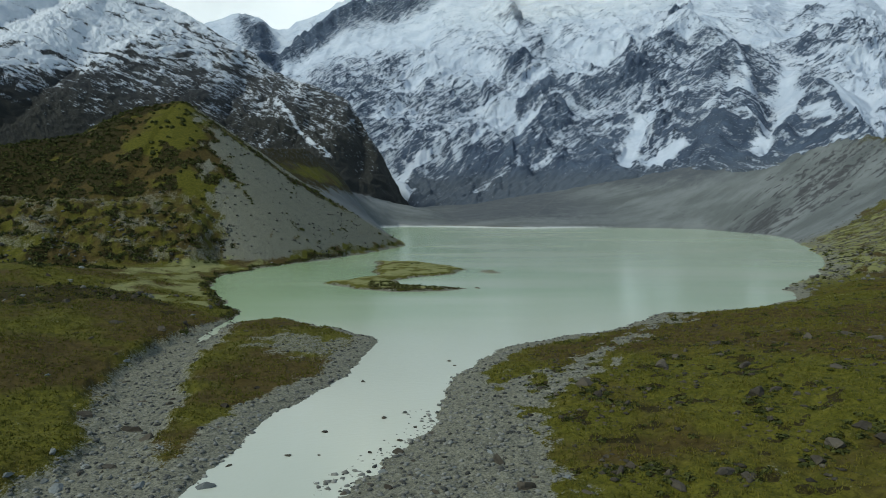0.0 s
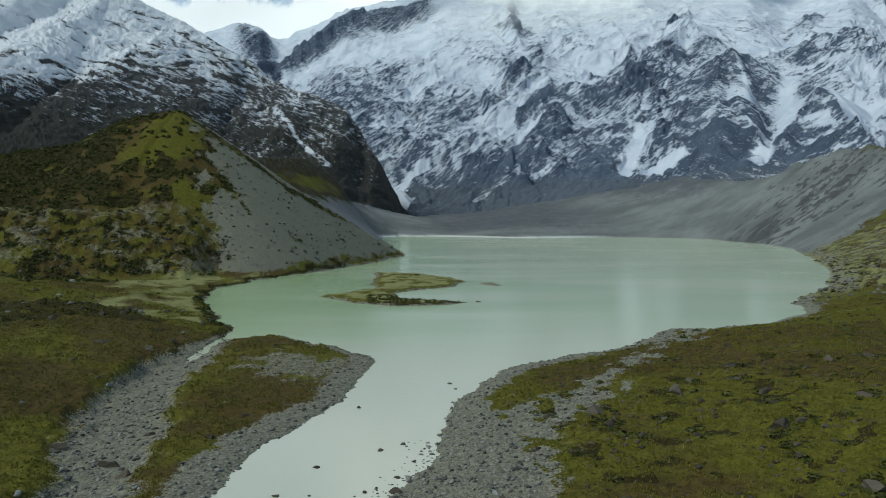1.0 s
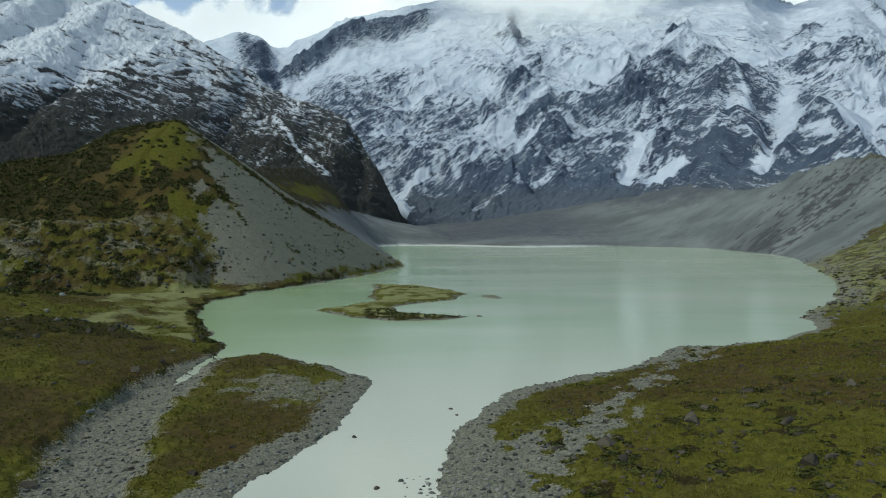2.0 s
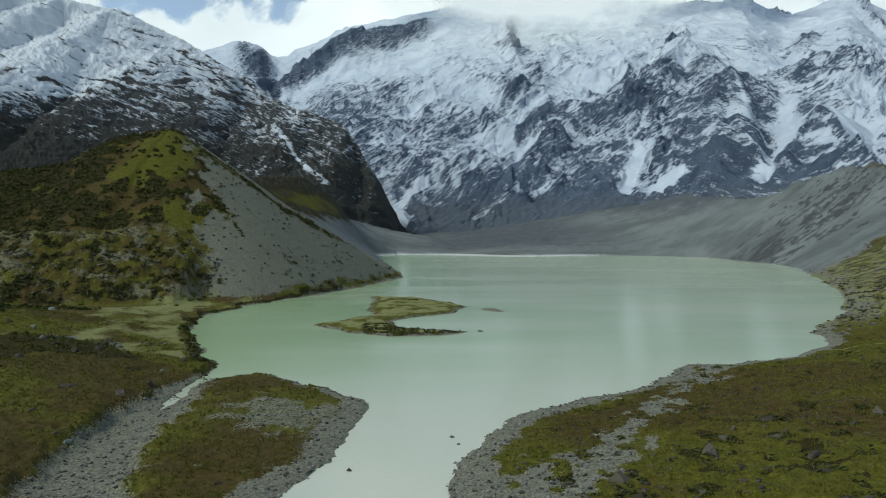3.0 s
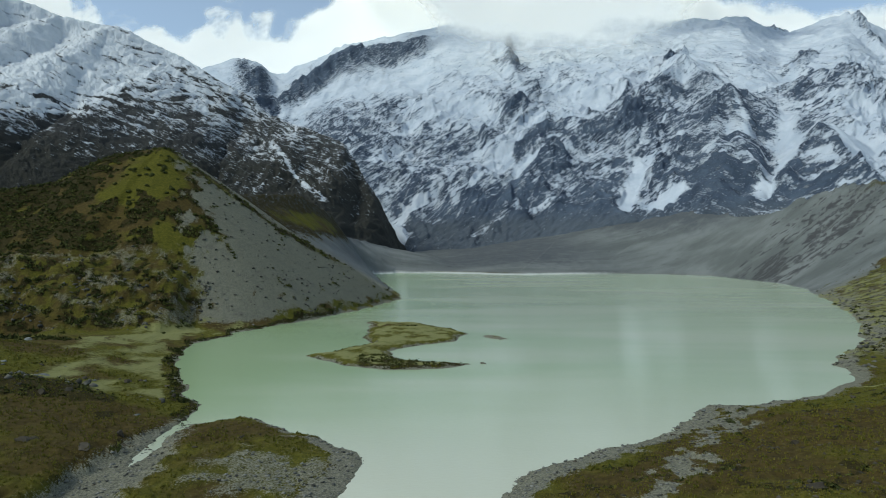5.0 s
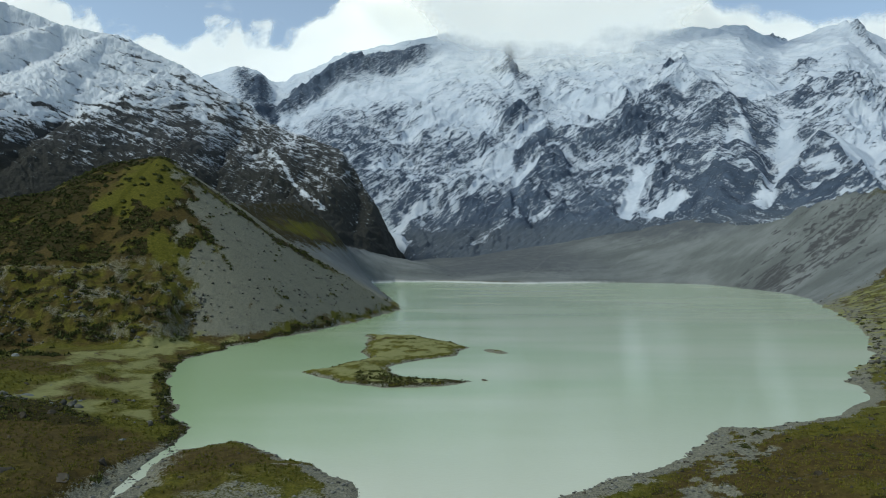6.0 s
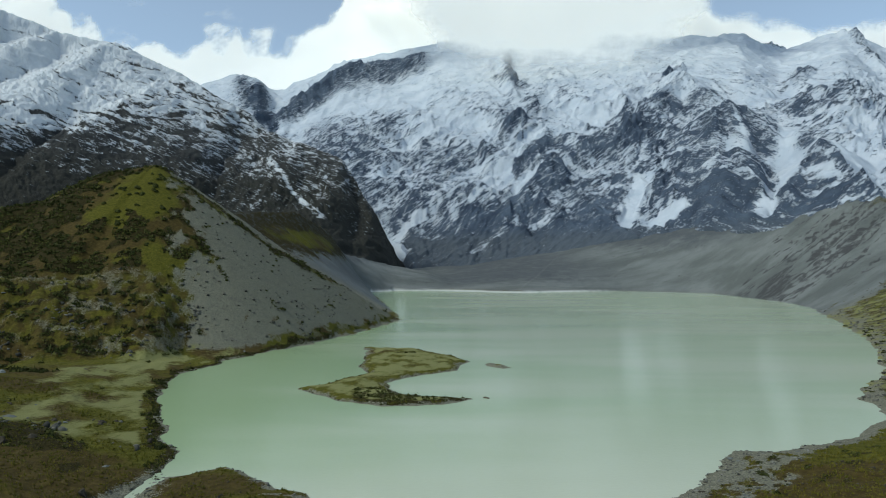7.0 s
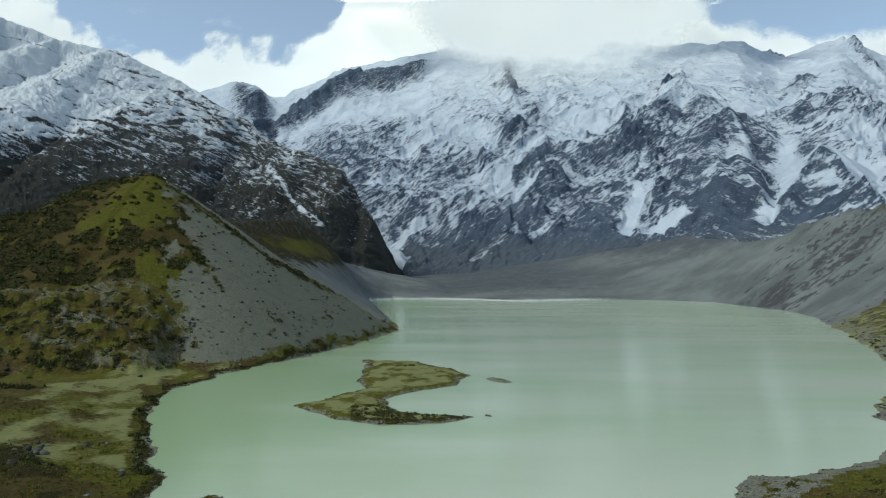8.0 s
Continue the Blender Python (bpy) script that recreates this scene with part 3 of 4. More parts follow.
def ground_cover(x, y, z, sd, gm):
    """How much gravel, scrub, dry grass and pale silt lies at a place."""
    scree = np.clip(np.maximum.reduce([smooth(-2, 4, gm["east"]), smooth(-2, 4, gm["west"])]), 0, 1)
    hill_on = smooth(-1, 5, gm["hill"])
    slope_on = np.maximum(hill_on, smooth(-1, 4, gm["terr"]))
    edge_x = np.interp(y, [480, 520, 590, 625, 665, 682, 697, 760], [-155, -176, -210, -226, -242, -252, -264, -272])
    face = hill_on * smooth(-12, 12, x - edge_x + 9 * gm["rug"] + 5 * gm["hum"] + 13 * fbm(x / 32, y / 60, 4, 295) + 13 * fbm(x / 13, y / 20, 4, 296)) * smooth(7, 12, sd + 5 * fbm(x / 30, y / 30, 3, 271))
    tail = smooth(-20, 30, gm["rug"] * 30 + (x + 160) * 0.25 - np.abs(z - np.interp(x, [-228, -159, -118, -63, -47], [125, 86, 54, 16, 1])) * 2.5)
    face = face * (1 - 0.3 * tail * smooth(-190, -120, x))
    strip = smooth(9, 1, along([(-178, 588), (-196, 600), (-226, 622)], x, y)[0] + 5 * gm["hum"] + 5 * gm["rug"])
    rim = smooth(13, 2, along([(p[0], p[1] - 9) for p in HILL_CREST[4:8]], x, y)[0] + 6 * gm["rug"] + 5 * gm["hum"]) * hill_on
    tuft = smooth(0.62, 0.85, fbm(x / 11, y / 17, 4, 401)) * hill_on
    face = face * (1 - 0.85 * np.maximum(strip, 0.9 * rim)) * (1 - 0.55 * tuft)
    bay = smooth(-60, -84, x + 0.05 * (y - 250)) * smooth(245, 262, y)
    width = np.where(y < 240, 7.0, np.where(x > 15, 6.0, 1.0)) * (1 - bay) * np.where(gm["isle"], 0.35, 1) + 1.0 + 7 * smooth(420, 460, y) * (x > 180)
    width = width + 26 * np.exp(-(((x - 5) / 25) ** 2) - ((y - 95) / 45) ** 2)
    beach = smooth(2.5, -2.5, sd - width + 2.2 * gm["rug"] + 2.0 * gm["hum"]) * (sd > 0)
    dbar, wbar = along(GRAVEL_BAR, x, y)
    bar = smooth(3, -3, dbar - wbar + 3.5 * gm["rug"] + 5.5 * gm["hum"]) * (1 - 0.8 * smooth(0.18, 0.42, fbm(x / 7, y / 9, 4, 405)) * smooth(3, 12, x))
    spit = 0.60 * smooth(0.1, 1.2, 1.5 * np.exp(-(((x + 43 + 0.2 * (y - 208)) / 19) ** 2) - ((y - 205) / 18) ** 2) + 0.6 * gm["hum"])
    talus = smooth(0.15, 0.6, fbm(x / 30, y / 22, 4, 221)) * smooth(-1, 3, gm["terr"]) * smooth(40, 26, z) * 0.47
    dter = along(TERRACE[1:], x, y)[0]
    shelf = smooth(15, 5, dter + 4 * gm["hum"]) * smooth(-4, 2, gm["terr"])
    talus = np.maximum(talus, 0.47 * shelf * smooth(-0.4, 0.3, gm["rug"] + gm["hum"]))
    wall_green = smooth(0.1, 0.5, fbm(x / 60, y / 60, 5, 231) - 0.35 + 1.25 * smooth(1040, 820, y) + 0.9 * np.exp(-((x - 900) / 70) ** 2 - ((y - 1330) / 160) ** 2)) * smooth(1500, 1300, y) * np.maximum(smooth(1060, 980, y), smooth(830, 880, x))
    ledge = 0.95 * np.exp(-(((z - 100 + 8 * gm["rug"]) / 16) ** 2) - ((y - 1130) / 170) ** 2) * (x < -100)
    veg = smooth(60, 84, z + 10 * gm["rug"]) * (x < -100) * smooth(830, 900, y) * smooth(1550, 1350, y)
    scree = scree * (1 - veg * (0.55 + 0.4 * smooth(-0.2, 0.3, gm["hum"])))
    scree = scree * (1 - 0.75 * wall_green * (gm["east"] > -2) * (x > 150)) * (1 - np.clip(ledge, 0, 0.9))
    gravel_a = np.clip(np.maximum.reduce([beach, gm["bed"], bar, spit, talus, scree, face, (sd < 0) * 1.0]), 0, 1)
    shrubs = fbm(x / 20, y / 20, 4, 201)
    glade = np.exp(-(((x + 264) / 37) ** 2) - ((y - 645) / 50) ** 2)
    lawn = 0.45 * np.exp(-(((x + 215) / 28) ** 2) - ((y - 560) / 36) ** 2)
    glade = np.maximum(glade, lawn)
    scrub_a = slope_on * (1 - face) * np.clip(smooth(0.0, 0.5, shrubs + 0.55 + 0.3 * smooth(-285, -330, x) - 1.35 * glade - 0.35 * smooth(56, 40, z)), 0, 1)
    scrub_a = scrub_a * (1 - 0.9 * shelf)
    scrub_a = np.maximum(scrub_a, 0.85 * veg * (1 - ledge))
    skirt_on = hill_on * smooth(18, 8, sd) * smooth(-210, -170, x)
    scrub_a = scrub_a * (1 - 0.65 * skirt_on)
    gravel_a = np.maximum(gravel_a, 0.5 * skirt_on * smooth(-0.3, 0.4, gm["rug"] + gm["hum"]))
    scrub_a = np.maximum(scrub_a, 0.75 * hill_on * np.maximum(strip, rim) * smooth(-0.3, 0.3, shrubs))
    scrub_a = np.maximum(scrub_a, bay * smooth(7, 3, sd + 3 * gm["rug"]) * 0.8)
    scrub_a = np.maximum(scrub_a, gm["isle"] * smooth(2.6, 0.8, sd + 1.5 * gm["hum"]) * 0.8)
    band = 1.2 * np.exp(-((y - 274) / 22) ** 2 - ((x + 150) / 42) ** 2) + 0.8 * np.exp(-((y - 375) / 45) ** 2 - ((x + 245) / 55) ** 2)
    scrub_a = np.maximum(scrub_a, smooth(0.25, 0.75, band + 0.75 * shrubs - 0.15))
    tump = smooth(0.28, 0.6, fbm(x / 8, y / 6, 4, 291)) * (x > 22) * smooth(6, 14, sd) * smooth(420, 300, y)
    scrub_a = np.maximum(scrub_a, 0.85 * tump)
    moor = (x > 170) * smooth(365, 400, y) * smooth(1000, 850, y)
    scrub_a = np.maximum(scrub_a, 0.8 * moor * smooth(0.0, 0.45, fbm(x / 16, y / 16, 4, 293)))
    rubble = moor * smooth(-0.25, 0.3, fbm(x / 9, y / 16, 4, 411) + 0.2 * smooth(30, 5, sd))
    shingle = gm["isle"] * smooth(7, 2, sd + 3 * gm["hum"]) * smooth(-0.2, 0.3, fbm(x / 10, y / 12, 3, 415))
    gravel_a = np.maximum(gravel_a, np.maximum(0.55 * rubble, 0.6 * shingle))
    ochre_a = np.clip(0.42 - 0.35 * gm["isle"] + 0.85 * fbm(x / 55, y / 45, 4, 211) - 0.5 * glade + 0.45 * np.exp(-((x + 48) / 14) ** 2 - ((y - 168) / 26) ** 2) + (0.45 - 0.3 * smooth(60, 45, z)) * slope_on * (1 - glade) + 0.5 * smooth(-70, -110, x) * smooth(250, 200, y) + 0.75 * smooth(45, 100, x) * smooth(90, 10, np.abs(y - 195)) - 0.45 * np.exp(-((y - 112) / 30) ** 2) * (x > 10) - 0.5 * skirt_on - 0.5 * ledge, 0, 1)
    low = slope_on * smooth(62, 46, z) * (1 - face) * (x < -150) * smooth(440, 470, y)
    ochre_a = ochre_a * (1 - low) + low * np.clip(0.55 + 0.3 * fbm(x / 9, y / 9, 3, 427), 0, 1)
    scrub_a = scrub_a * (1 - 0.6 * low) + 0.8 * low * smooth(0.1, 0.5, fbm(x / 7, y / 10, 4, 431))
    gravel_a = np.maximum(gravel_a, 0.5 * low * smooth(0.0, 0.45, fbm(x / 24, y / 17, 4, 433)))
    scrub_a = np.maximum(scrub_a, 0.58 * gm["isle"] * smooth(396, 380, y + 3 * gm["hum"]) * smooth(-50, -38, x))
    dflat = along([(-215, 352), (-192, 372), (-184, 410), (-168, 440), (-172, 480)], x, y)[0]
    pale_a = 0.95 * smooth(16, 4, dflat + 7 * gm["rug"] + 4 * gm["hum"]) * smooth(4, 10, sd) * smooth(9, 4, z)
    flats = smooth(-88, -105, x) * smooth(245, 290, y) * smooth(560, 500, y) * smooth(13, 6, z) * smooth(4, 9, sd)
    flats = flats * smooth(-215, -185, x - 0.1 * (y - 400)) * smooth(255, 300, y)
    pale_a = np.maximum(pale_a, flats * (0.50 + 0.45 * fbm(x / 16, y / 30, 4, 305)))
    pale_a = np.maximum(pale_a, gm["isle"] * smooth(2, 7, sd) * (0.60 + 0.45 * fbm(x / 12, y / 15, 4, 261)))
    pale_a = np.maximum(pale_a, moor * (0.42 + 0.65 * fbm(x / 11, y / 15, 4, 417)))
    dtr = along(TRACK, x, y)[0]
    pale_a = np.maximum(pale_a, smooth(1.6, 0.6, dtr))
    spread = 1 + 7 * smooth(140, -40, x + 30 * gm["rug"])
    silt_a = 0.95 * smooth(17, 7, gm["off"] / spread + 3 * gm["rug"] + 6 * fbm(x / 90, y / 25, 3, 425)) * smooth(1480, 1560, y) * smooth(480, 300, x) * smooth(4.5, 1.8, z)
    fan = smooth(-0.1, 0.5, fbm(x / 160, y / 60, 4, 297)) * 0.22 * smooth(-2, 4, np.maximum(gm["east"], gm["west"])) + 0.12 * smooth(1850, 2050, y)
    dark_a = np.maximum(np.maximum(0.42 * face, fan), smooth(0.0, 0.35, -gm["gully"] + 0.2 * gm["rug"] + 0.4 * fbm(x / 60, y / 60, 4, 299) + 0.62 * np.exp(-((y - 1330) / 190) ** 2) - 0.32) * (gm["east"] > 0))
    slate = np.maximum(smooth(1650, 1800, y + 60 * gm["rug"]) * smooth(560, 260, x) * smooth(-90, 60, x), 0.95 * smooth(85, 150, z + 22 * gm["rug"]) * (x > 250) * smooth(1650, 1850, y))
    slate = np.maximum(slate, 0.9 * smooth(60, 84, z + 10 * gm["rug"]) * (x < -100) * (y > 850))
    slate = np.maximum(slate, 0.6 * smooth(12, 40, z) * (x < -60) * (y > 850) * smooth(1500, 1250, y))
    return dict(slate=slate, till=smooth(820, 1000, y), silt=silt_a, dark=0.72 * dark_a, gravel=gravel_a, scrub=scrub_a, ochre=ochre_a, pale=pale_a)


ang = np.radians(np.r_[np.linspace(-180, -37, 40, endpoint=False), np.linspace(-37, 37, 660, endpoint=False), np.linspace(37, 180, 40, endpoint=False)])
rad = np.r_[np.linspace(2, 80, 14, endpoint=False), np.geomspace(80, 2500, 540, endpoint=False), np.geomspace(2500, 4900, 14)]
aa, rr = np.meshgrid(ang, rad)
gx_, gy_ = rr * np.sin(aa), -10 + rr * np.cos(aa)
gz, gsd, gm = ground_height(gx_, gy_)
far = smooth(2600, 3000, rr)
gz = gz * (1 - far)
sheet("ground", gx_, gy_, gz, ground_mat, ground_cover(gx_, gy_, gz, gsd, gm), closed=True)
tagged(bpy.data.objects["ground"], "valley floor of tussock grass, gravel and moraine", "ground", kind="structure")

# ---- lake ----
m = Mat("glacial_water")
n1, n2 = m.noise(0.012, 3, 0.5, (3.0, 1, 1)), m.noise(0.9, 3, 0.6, (2.2, 1, 1), 0.3)
milk = m.mix(m.ramp(n1, 0.35, 0.65), (0.352, 0.438, 0.292), (0.412, 0.470, 0.345))
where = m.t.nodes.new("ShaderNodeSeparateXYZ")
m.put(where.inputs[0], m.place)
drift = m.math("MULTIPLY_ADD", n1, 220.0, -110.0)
# paler grey towards the outlet, painted in for bright cloud mirrored there
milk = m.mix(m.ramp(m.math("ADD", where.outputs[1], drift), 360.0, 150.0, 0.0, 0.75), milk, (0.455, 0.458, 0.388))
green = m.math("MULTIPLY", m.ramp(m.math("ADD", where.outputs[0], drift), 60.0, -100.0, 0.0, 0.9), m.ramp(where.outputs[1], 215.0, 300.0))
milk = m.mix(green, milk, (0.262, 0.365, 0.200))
calm = m.noise(0.006, 4, 0.6, (5.0, 1, 1), 0.1)
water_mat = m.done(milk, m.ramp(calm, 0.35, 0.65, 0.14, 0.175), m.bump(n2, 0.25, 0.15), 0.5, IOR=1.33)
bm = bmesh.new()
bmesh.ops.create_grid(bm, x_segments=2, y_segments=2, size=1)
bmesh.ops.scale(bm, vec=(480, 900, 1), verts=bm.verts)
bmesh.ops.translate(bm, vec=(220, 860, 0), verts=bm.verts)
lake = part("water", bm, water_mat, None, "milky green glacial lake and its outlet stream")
tagged(lake, category="lake", kind="structure")

# ---- clouds: a bank behind the range and a thin veil over its crest ----
def cloud_material(name, glow, ragged=1.0):
    m = Mat(name)
    dens = m.attr("thickness")
    n1, n2 = m.noise(0.003, 6, 0.55, (1.4, 1, 1), 0.0, None, 0.3), m.noise(0.012, 5, 0.6)
    thick = m.math("ADD", dens, m.math("MULTIPLY_ADD", n1, 0.9 * ragged, m.math("MULTIPLY_ADD", n2, 0.4 * ragged, -0.65 * ragged)))
    t = m.t
    clear, body, lit = t.nodes.new("ShaderNodeBsdfTransparent"), t.nodes.new("ShaderNodeBsdfDiffuse"), t.nodes.new("ShaderNodeEmission")
    shade = m.mix(m.ramp(thick, 0.35, 1.1), (0.80, 0.82, 0.84), (0.85, 0.85, 0.85))
    # added emission stands in for sunlight scattered inside the cloud
    m.put(body.inputs["Color"], shade).put(lit.inputs["Color"], shade).put(lit.inputs["Strength"], glow)
    both, out = t.nodes.new("ShaderNodeAddShader"), t.nodes.new("ShaderNodeMixShader")
    t.links.new(body.outputs[0], both.inputs[0])
    t.links.new(lit.outputs[0], both.inputs[1])
    m.put(out.inputs[0], m.ramp(thick, 0.15, 0.75))
    t.links.new(clear.outputs[0], out.inputs[1])
    t.links.new(both.outputs[0], out.inputs[2])
    t.links.new(out.outputs[0], t.nodes["Material Output"].inputs["Surface"])
    return m.m


def cloud_top(x):
    """Height of the top of the far bank by easting."""
    return np.interp(x, [-3700, -2800, -2680, -2530, -2000, -1480, -1270, -1000, -780, -660, 1300, 1950, 2250, 2500, 2800, 3200, 3700],
                     [2300, 2100, 1850, 1760, 1640, 1770, 1780, 1850, 1960, 2300, 2300, 1990, 1900, 1880, 1890, 1920, 2000])


xs, zs = np.meshgrid(np.linspace(-3700, 3700, 240), np.linspace(700, 2700, 90))
ys = 4790 + 9 * fbm(xs / 500, zs / 400, 3, 301)
puff = 170 * fbm(xs / 330, zs / 330, 5, 311) * np.interp(xs, [1500, 2000], [1.0, 0.35])
dens = np.clip((cloud_top(xs) - zs + puff) / 190, -0.6, 1.0)
wisp = 0.34 * smooth(0.1, 0.6, fbm(xs / 420, zs / 130, 4, 321)) * smooth(2300, 1700, zs)
bank = sheet("cloud_bank", xs, ys, zs, cloud_material("cloud", 0.20), dict(thickness=np.maximum(dens, wisp - 0.1)))
tagged(bank, "bright white cumulus bank behind the snowy peaks", "cloud", kind="structure")
bank.visible_shadow = False

xs, zs = np.meshgrid(np.linspace(-700, 2000, 160), np.linspace(880, 1800, 70))
ys = 3500 + 5 * fbm(xs / 500, zs / 400, 2, 331)
edge = np.interp(xs, [-350, 0, 300, 700, 1000, 1250, 1500], [1190, 1080, 1020, 1030, 1085, 1160, 1290])
dens = np.clip((zs - edge + 55 * fbm(xs / 380, zs / 160, 4, 341)) / 270, -0.5, 1.0) - 1.4 * np.maximum(smooth(230, -640, xs), smooth(1100, 1850, xs)) - 1.4 * smooth(1450, 1700, zs)
veil = sheet("cloud_veil", xs, ys, zs, cloud_material("thin_cloud", 0.19, 0.6), dict(thickness=dens))
tagged(veil, "thin drifting cloud that veils the high crest", "cloud", kind="structure")
veil.visible_shadow = False

# a broken cloud deck, mostly unseen, added over the summits to shade high snow
xs, ys = np.meshgrid(np.linspace(-1900, 2300, 160), np.linspace(3500, 4740, 60))
zs = 2010 + 14 * fbm(xs / 700, ys / 700, 2, 351)
rim = smooth(-1000, -450, xs + 250 * fbm(xs / 300, ys / 300, 3, 363)) * smooth(2250, 1450, xs) * smooth(3480, 3900, ys + 250 * fbm(xs / 400, ys / 400, 3, 361))
# stronger glow keeps the underside of the deck white
deck = sheet("cloud_deck", xs, ys, zs, cloud_material("deck_cloud", 0.62, 0.3), dict(thickness=1.3 * rim - 0.35 + 0.15 * fbm(xs / 600, ys / 400, 4, 371) + 2.0 * rim * (1 - rim) * fbm(xs / 160, ys / 160, 4, 373)))
tagged(deck, "flat white cloud deck, mostly out of view, added to shade the summits", "cloud", kind="structure")

# ---- boulders, stones, tussocks and shrubs ----
rng = np.random.default_rng(7)


def rock_material(name, dark, light, lichen):
    m = Mat(name)
    n1, n2, n3 = m.noise(0.9, 6, 0.6), m.noise(5.0, 5, 0.65), m.noise(0.35, 4, 0.6)
    tone = m.math("MULTIPLY_ADD", m.rand(), 0.5, m.math("MULTIPLY_ADD", n1, 0.9, -0.22))
    color = m.mix(m.ramp(tone, 0.15, 0.8), dark, light)
    color = m.mix(m.ramp(m.math("ADD", n3, m.math("MULTIPLY_ADD", n2, 0.3, -0.15)), 0.56, 0.68, 0.0, 0.6), color, lichen)
    return m.done(color, 0.85, m.bump(n2, 0.7, 0.12, m.bump(n1, 0.5, 0.4)), 0.1)


boulder_mat = rock_material("weathered_boulder", (0.034, 0.029, 0.021), (0.088, 0.077, 0.058), (0.064, 0.056, 0.028))
pale_mat = rock_material("washed_boulder", (0.10, 0.108, 0.103), (0.20, 0.215, 0.205), (0.14, 0.15, 0.135))


def boulder_mesh(name, seed, material):
    """An angular rock of half width about one, cut by chance planes and roughened."""
    r = random.Random(seed)
    bm = bmesh.new()
    bmesh.ops.create_icosphere(bm, subdivisions=3, radius=1.0)
    cuts = []
    for _ in range(13):
        n = Vector((r.gauss(0, 1), r.gauss(0, 1), r.gauss(0.25, 0.8))).normalized()
        cuts.append((n, r.uniform(0.38, 0.75)))
    sx, sy, sz = r.uniform(0.9, 1.15), r.uniform(0.65, 0.95), r.uniform(0.45, 0.75)
    for v in bm.verts:
        c = v.co.copy()
        for n, k in cuts:
            over = c.dot(n) - k
            if over > 0:
                c -= n * over
        c *= 1.0 + 0.16 * noise.noise(c * 2.4 + Vector((seed, 0, 0))) + 0.07 * noise.noise(c * 5.3)
        v.co = Vector((c.x * sx, c.y * sy, c.z * sz))
    data = bpy.data.meshes.new(name)
    bm.to_mesh(data)
    bm.free()
    data.materials.append(material)
    return data


DARK_ROCKS = [boulder_mesh("boulder", k, boulder_mat) for k in range(8)]
PALE_ROCKS = [boulder_mesh("boulder", 20 + k, pale_mat) for k in range(6)]


def put_boulder(x, y, size, pale, label, group, squash=1.0):
    z = float(ground_height(np.array([x]), np.array([y]))[0][0])
    ob = new("boulder", (PALE_ROCKS if pale else DARK_ROCKS)[rng.integers(0, 6)])
    ob.matrix_basis = pose(x, y, max(z, 0.12 * size) - 0.10 * size * squash, rng.uniform(-8, 8), rng.uniform(-8, 8), rng.uniform(0, 360)) @ Matrix.Diagonal((size, size, size * squash, 1))
    return tagged(ob, label, "boulder", group)


BOULDERS_WEST = [(-73.8, 136.7, 2.91, 0), (-59.8, 129.1, 2.81, 0), (-59.7, 110.6, 1.49, 1), (-55.2, 110.3, 1.91, 0), (-58.9, 101.2, 2.15, 1), (-46.4, 102.8, 2.18, 1),
                 (-36.9, 103.7, 2.23, 1), (-54.4, 123.4, 2.19, 0), (-92.9, 217.4, 3.5, 0), (-107.3, 216.2, 3.15, 0), (-61.6, 116.9, 1.31, 1), (-65.7, 111.8, 1.29, 1),
                 (-85.1, 178.1, 1.38, 1), (-153.8, 300.7, 4.6, 1), (-66.9, 148.3, 1.16, 0), (-67.6, 102.2, 1.45, 1), (-60.1, 145.9, 1.12, 0), (-91.3, 152.5, 1.09, 1)]
BOULDERS_STREAM = [(-22.3, 129.8, 1.07), (-19.5, 168.3, 1.05), (-11.3, 138.8, 1.12), (-26.6, 117.2, 0.99), (-35.6, 112.4, 0.75), (-21.0, 117.5, 0.54), (-6.8, 118.8, 1.73),
                   (-3.7, 113.1, 0.83), (-0.9, 129.0, 1.51), (-7.0, 125.3, 1.02), (-8.7, 111.1, 1.12), (-12.3, 103.9, 0.87), (-10.3, 104.0, 0.87), (-6.9, 101.2, 1.32),
                   (-4.4, 133.1, 0.84), (2.8, 191.7, 1.01), (4.4, 186.1, 0.82), (-12.0, 118.9, 0.76), (-4.1, 106.6, 0.69), (0.2, 98.8, 1.01), (-14.0, 101.5, 0.95), (20.1, 370.6, 1.8)]
BOULDERS_EAST = [(76.4, 183.2, 3.79), (73.1, 170.4, 1.93), (62.7, 174.1, 2.26), (56.4, 163.9, 3.48), (34.6, 154.4, 3.48), (35.8, 145.2, 2.24), (73.7, 157.1, 2.42),
                 (72.3, 149.8, 1.6), (66.0, 133.9, 3.01), (70.1, 135.1, 2.0), (63.2, 124.6, 1.6), (61.4, 119.8, 1.31), (72.9, 111.3, 2.93), (73.3, 107.2, 2.52),
                 (27.0, 103.8, 1.47), (29.7, 103.5, 1.66), (34.8, 104.1, 1.29), (36.7, 101.6, 1.96), (36.7, 97.9, 2.09)]
BOULDERS_SLOPE = [(45.4, 100.5, 2.19), (47.9, 99.3, 1.99), (60.3, 102.3, 1.7), (65.5, 106.6, 2.22), (50.8, 136.4, 2.18), (39.3, 135.2, 1.49), (87.3, 143.8, 2.92),
                  (101.6, 181.0, 3.05), (113.0, 181.9, 2.77), (10.7, 112.2, 2.05), (9.1, 136.8, 1.35), (9.5, 115.7, 1.9), (14.0, 99.2, 2.22), (111.9, 168.4, 2.62),
                  (92.2, 174.8, 1.88), (47.2, 145.5, 1.48), (24.8, 155.4, 1.53), (17.4, 137.2, 1.23), (26.8, 147.5, 1.99)]
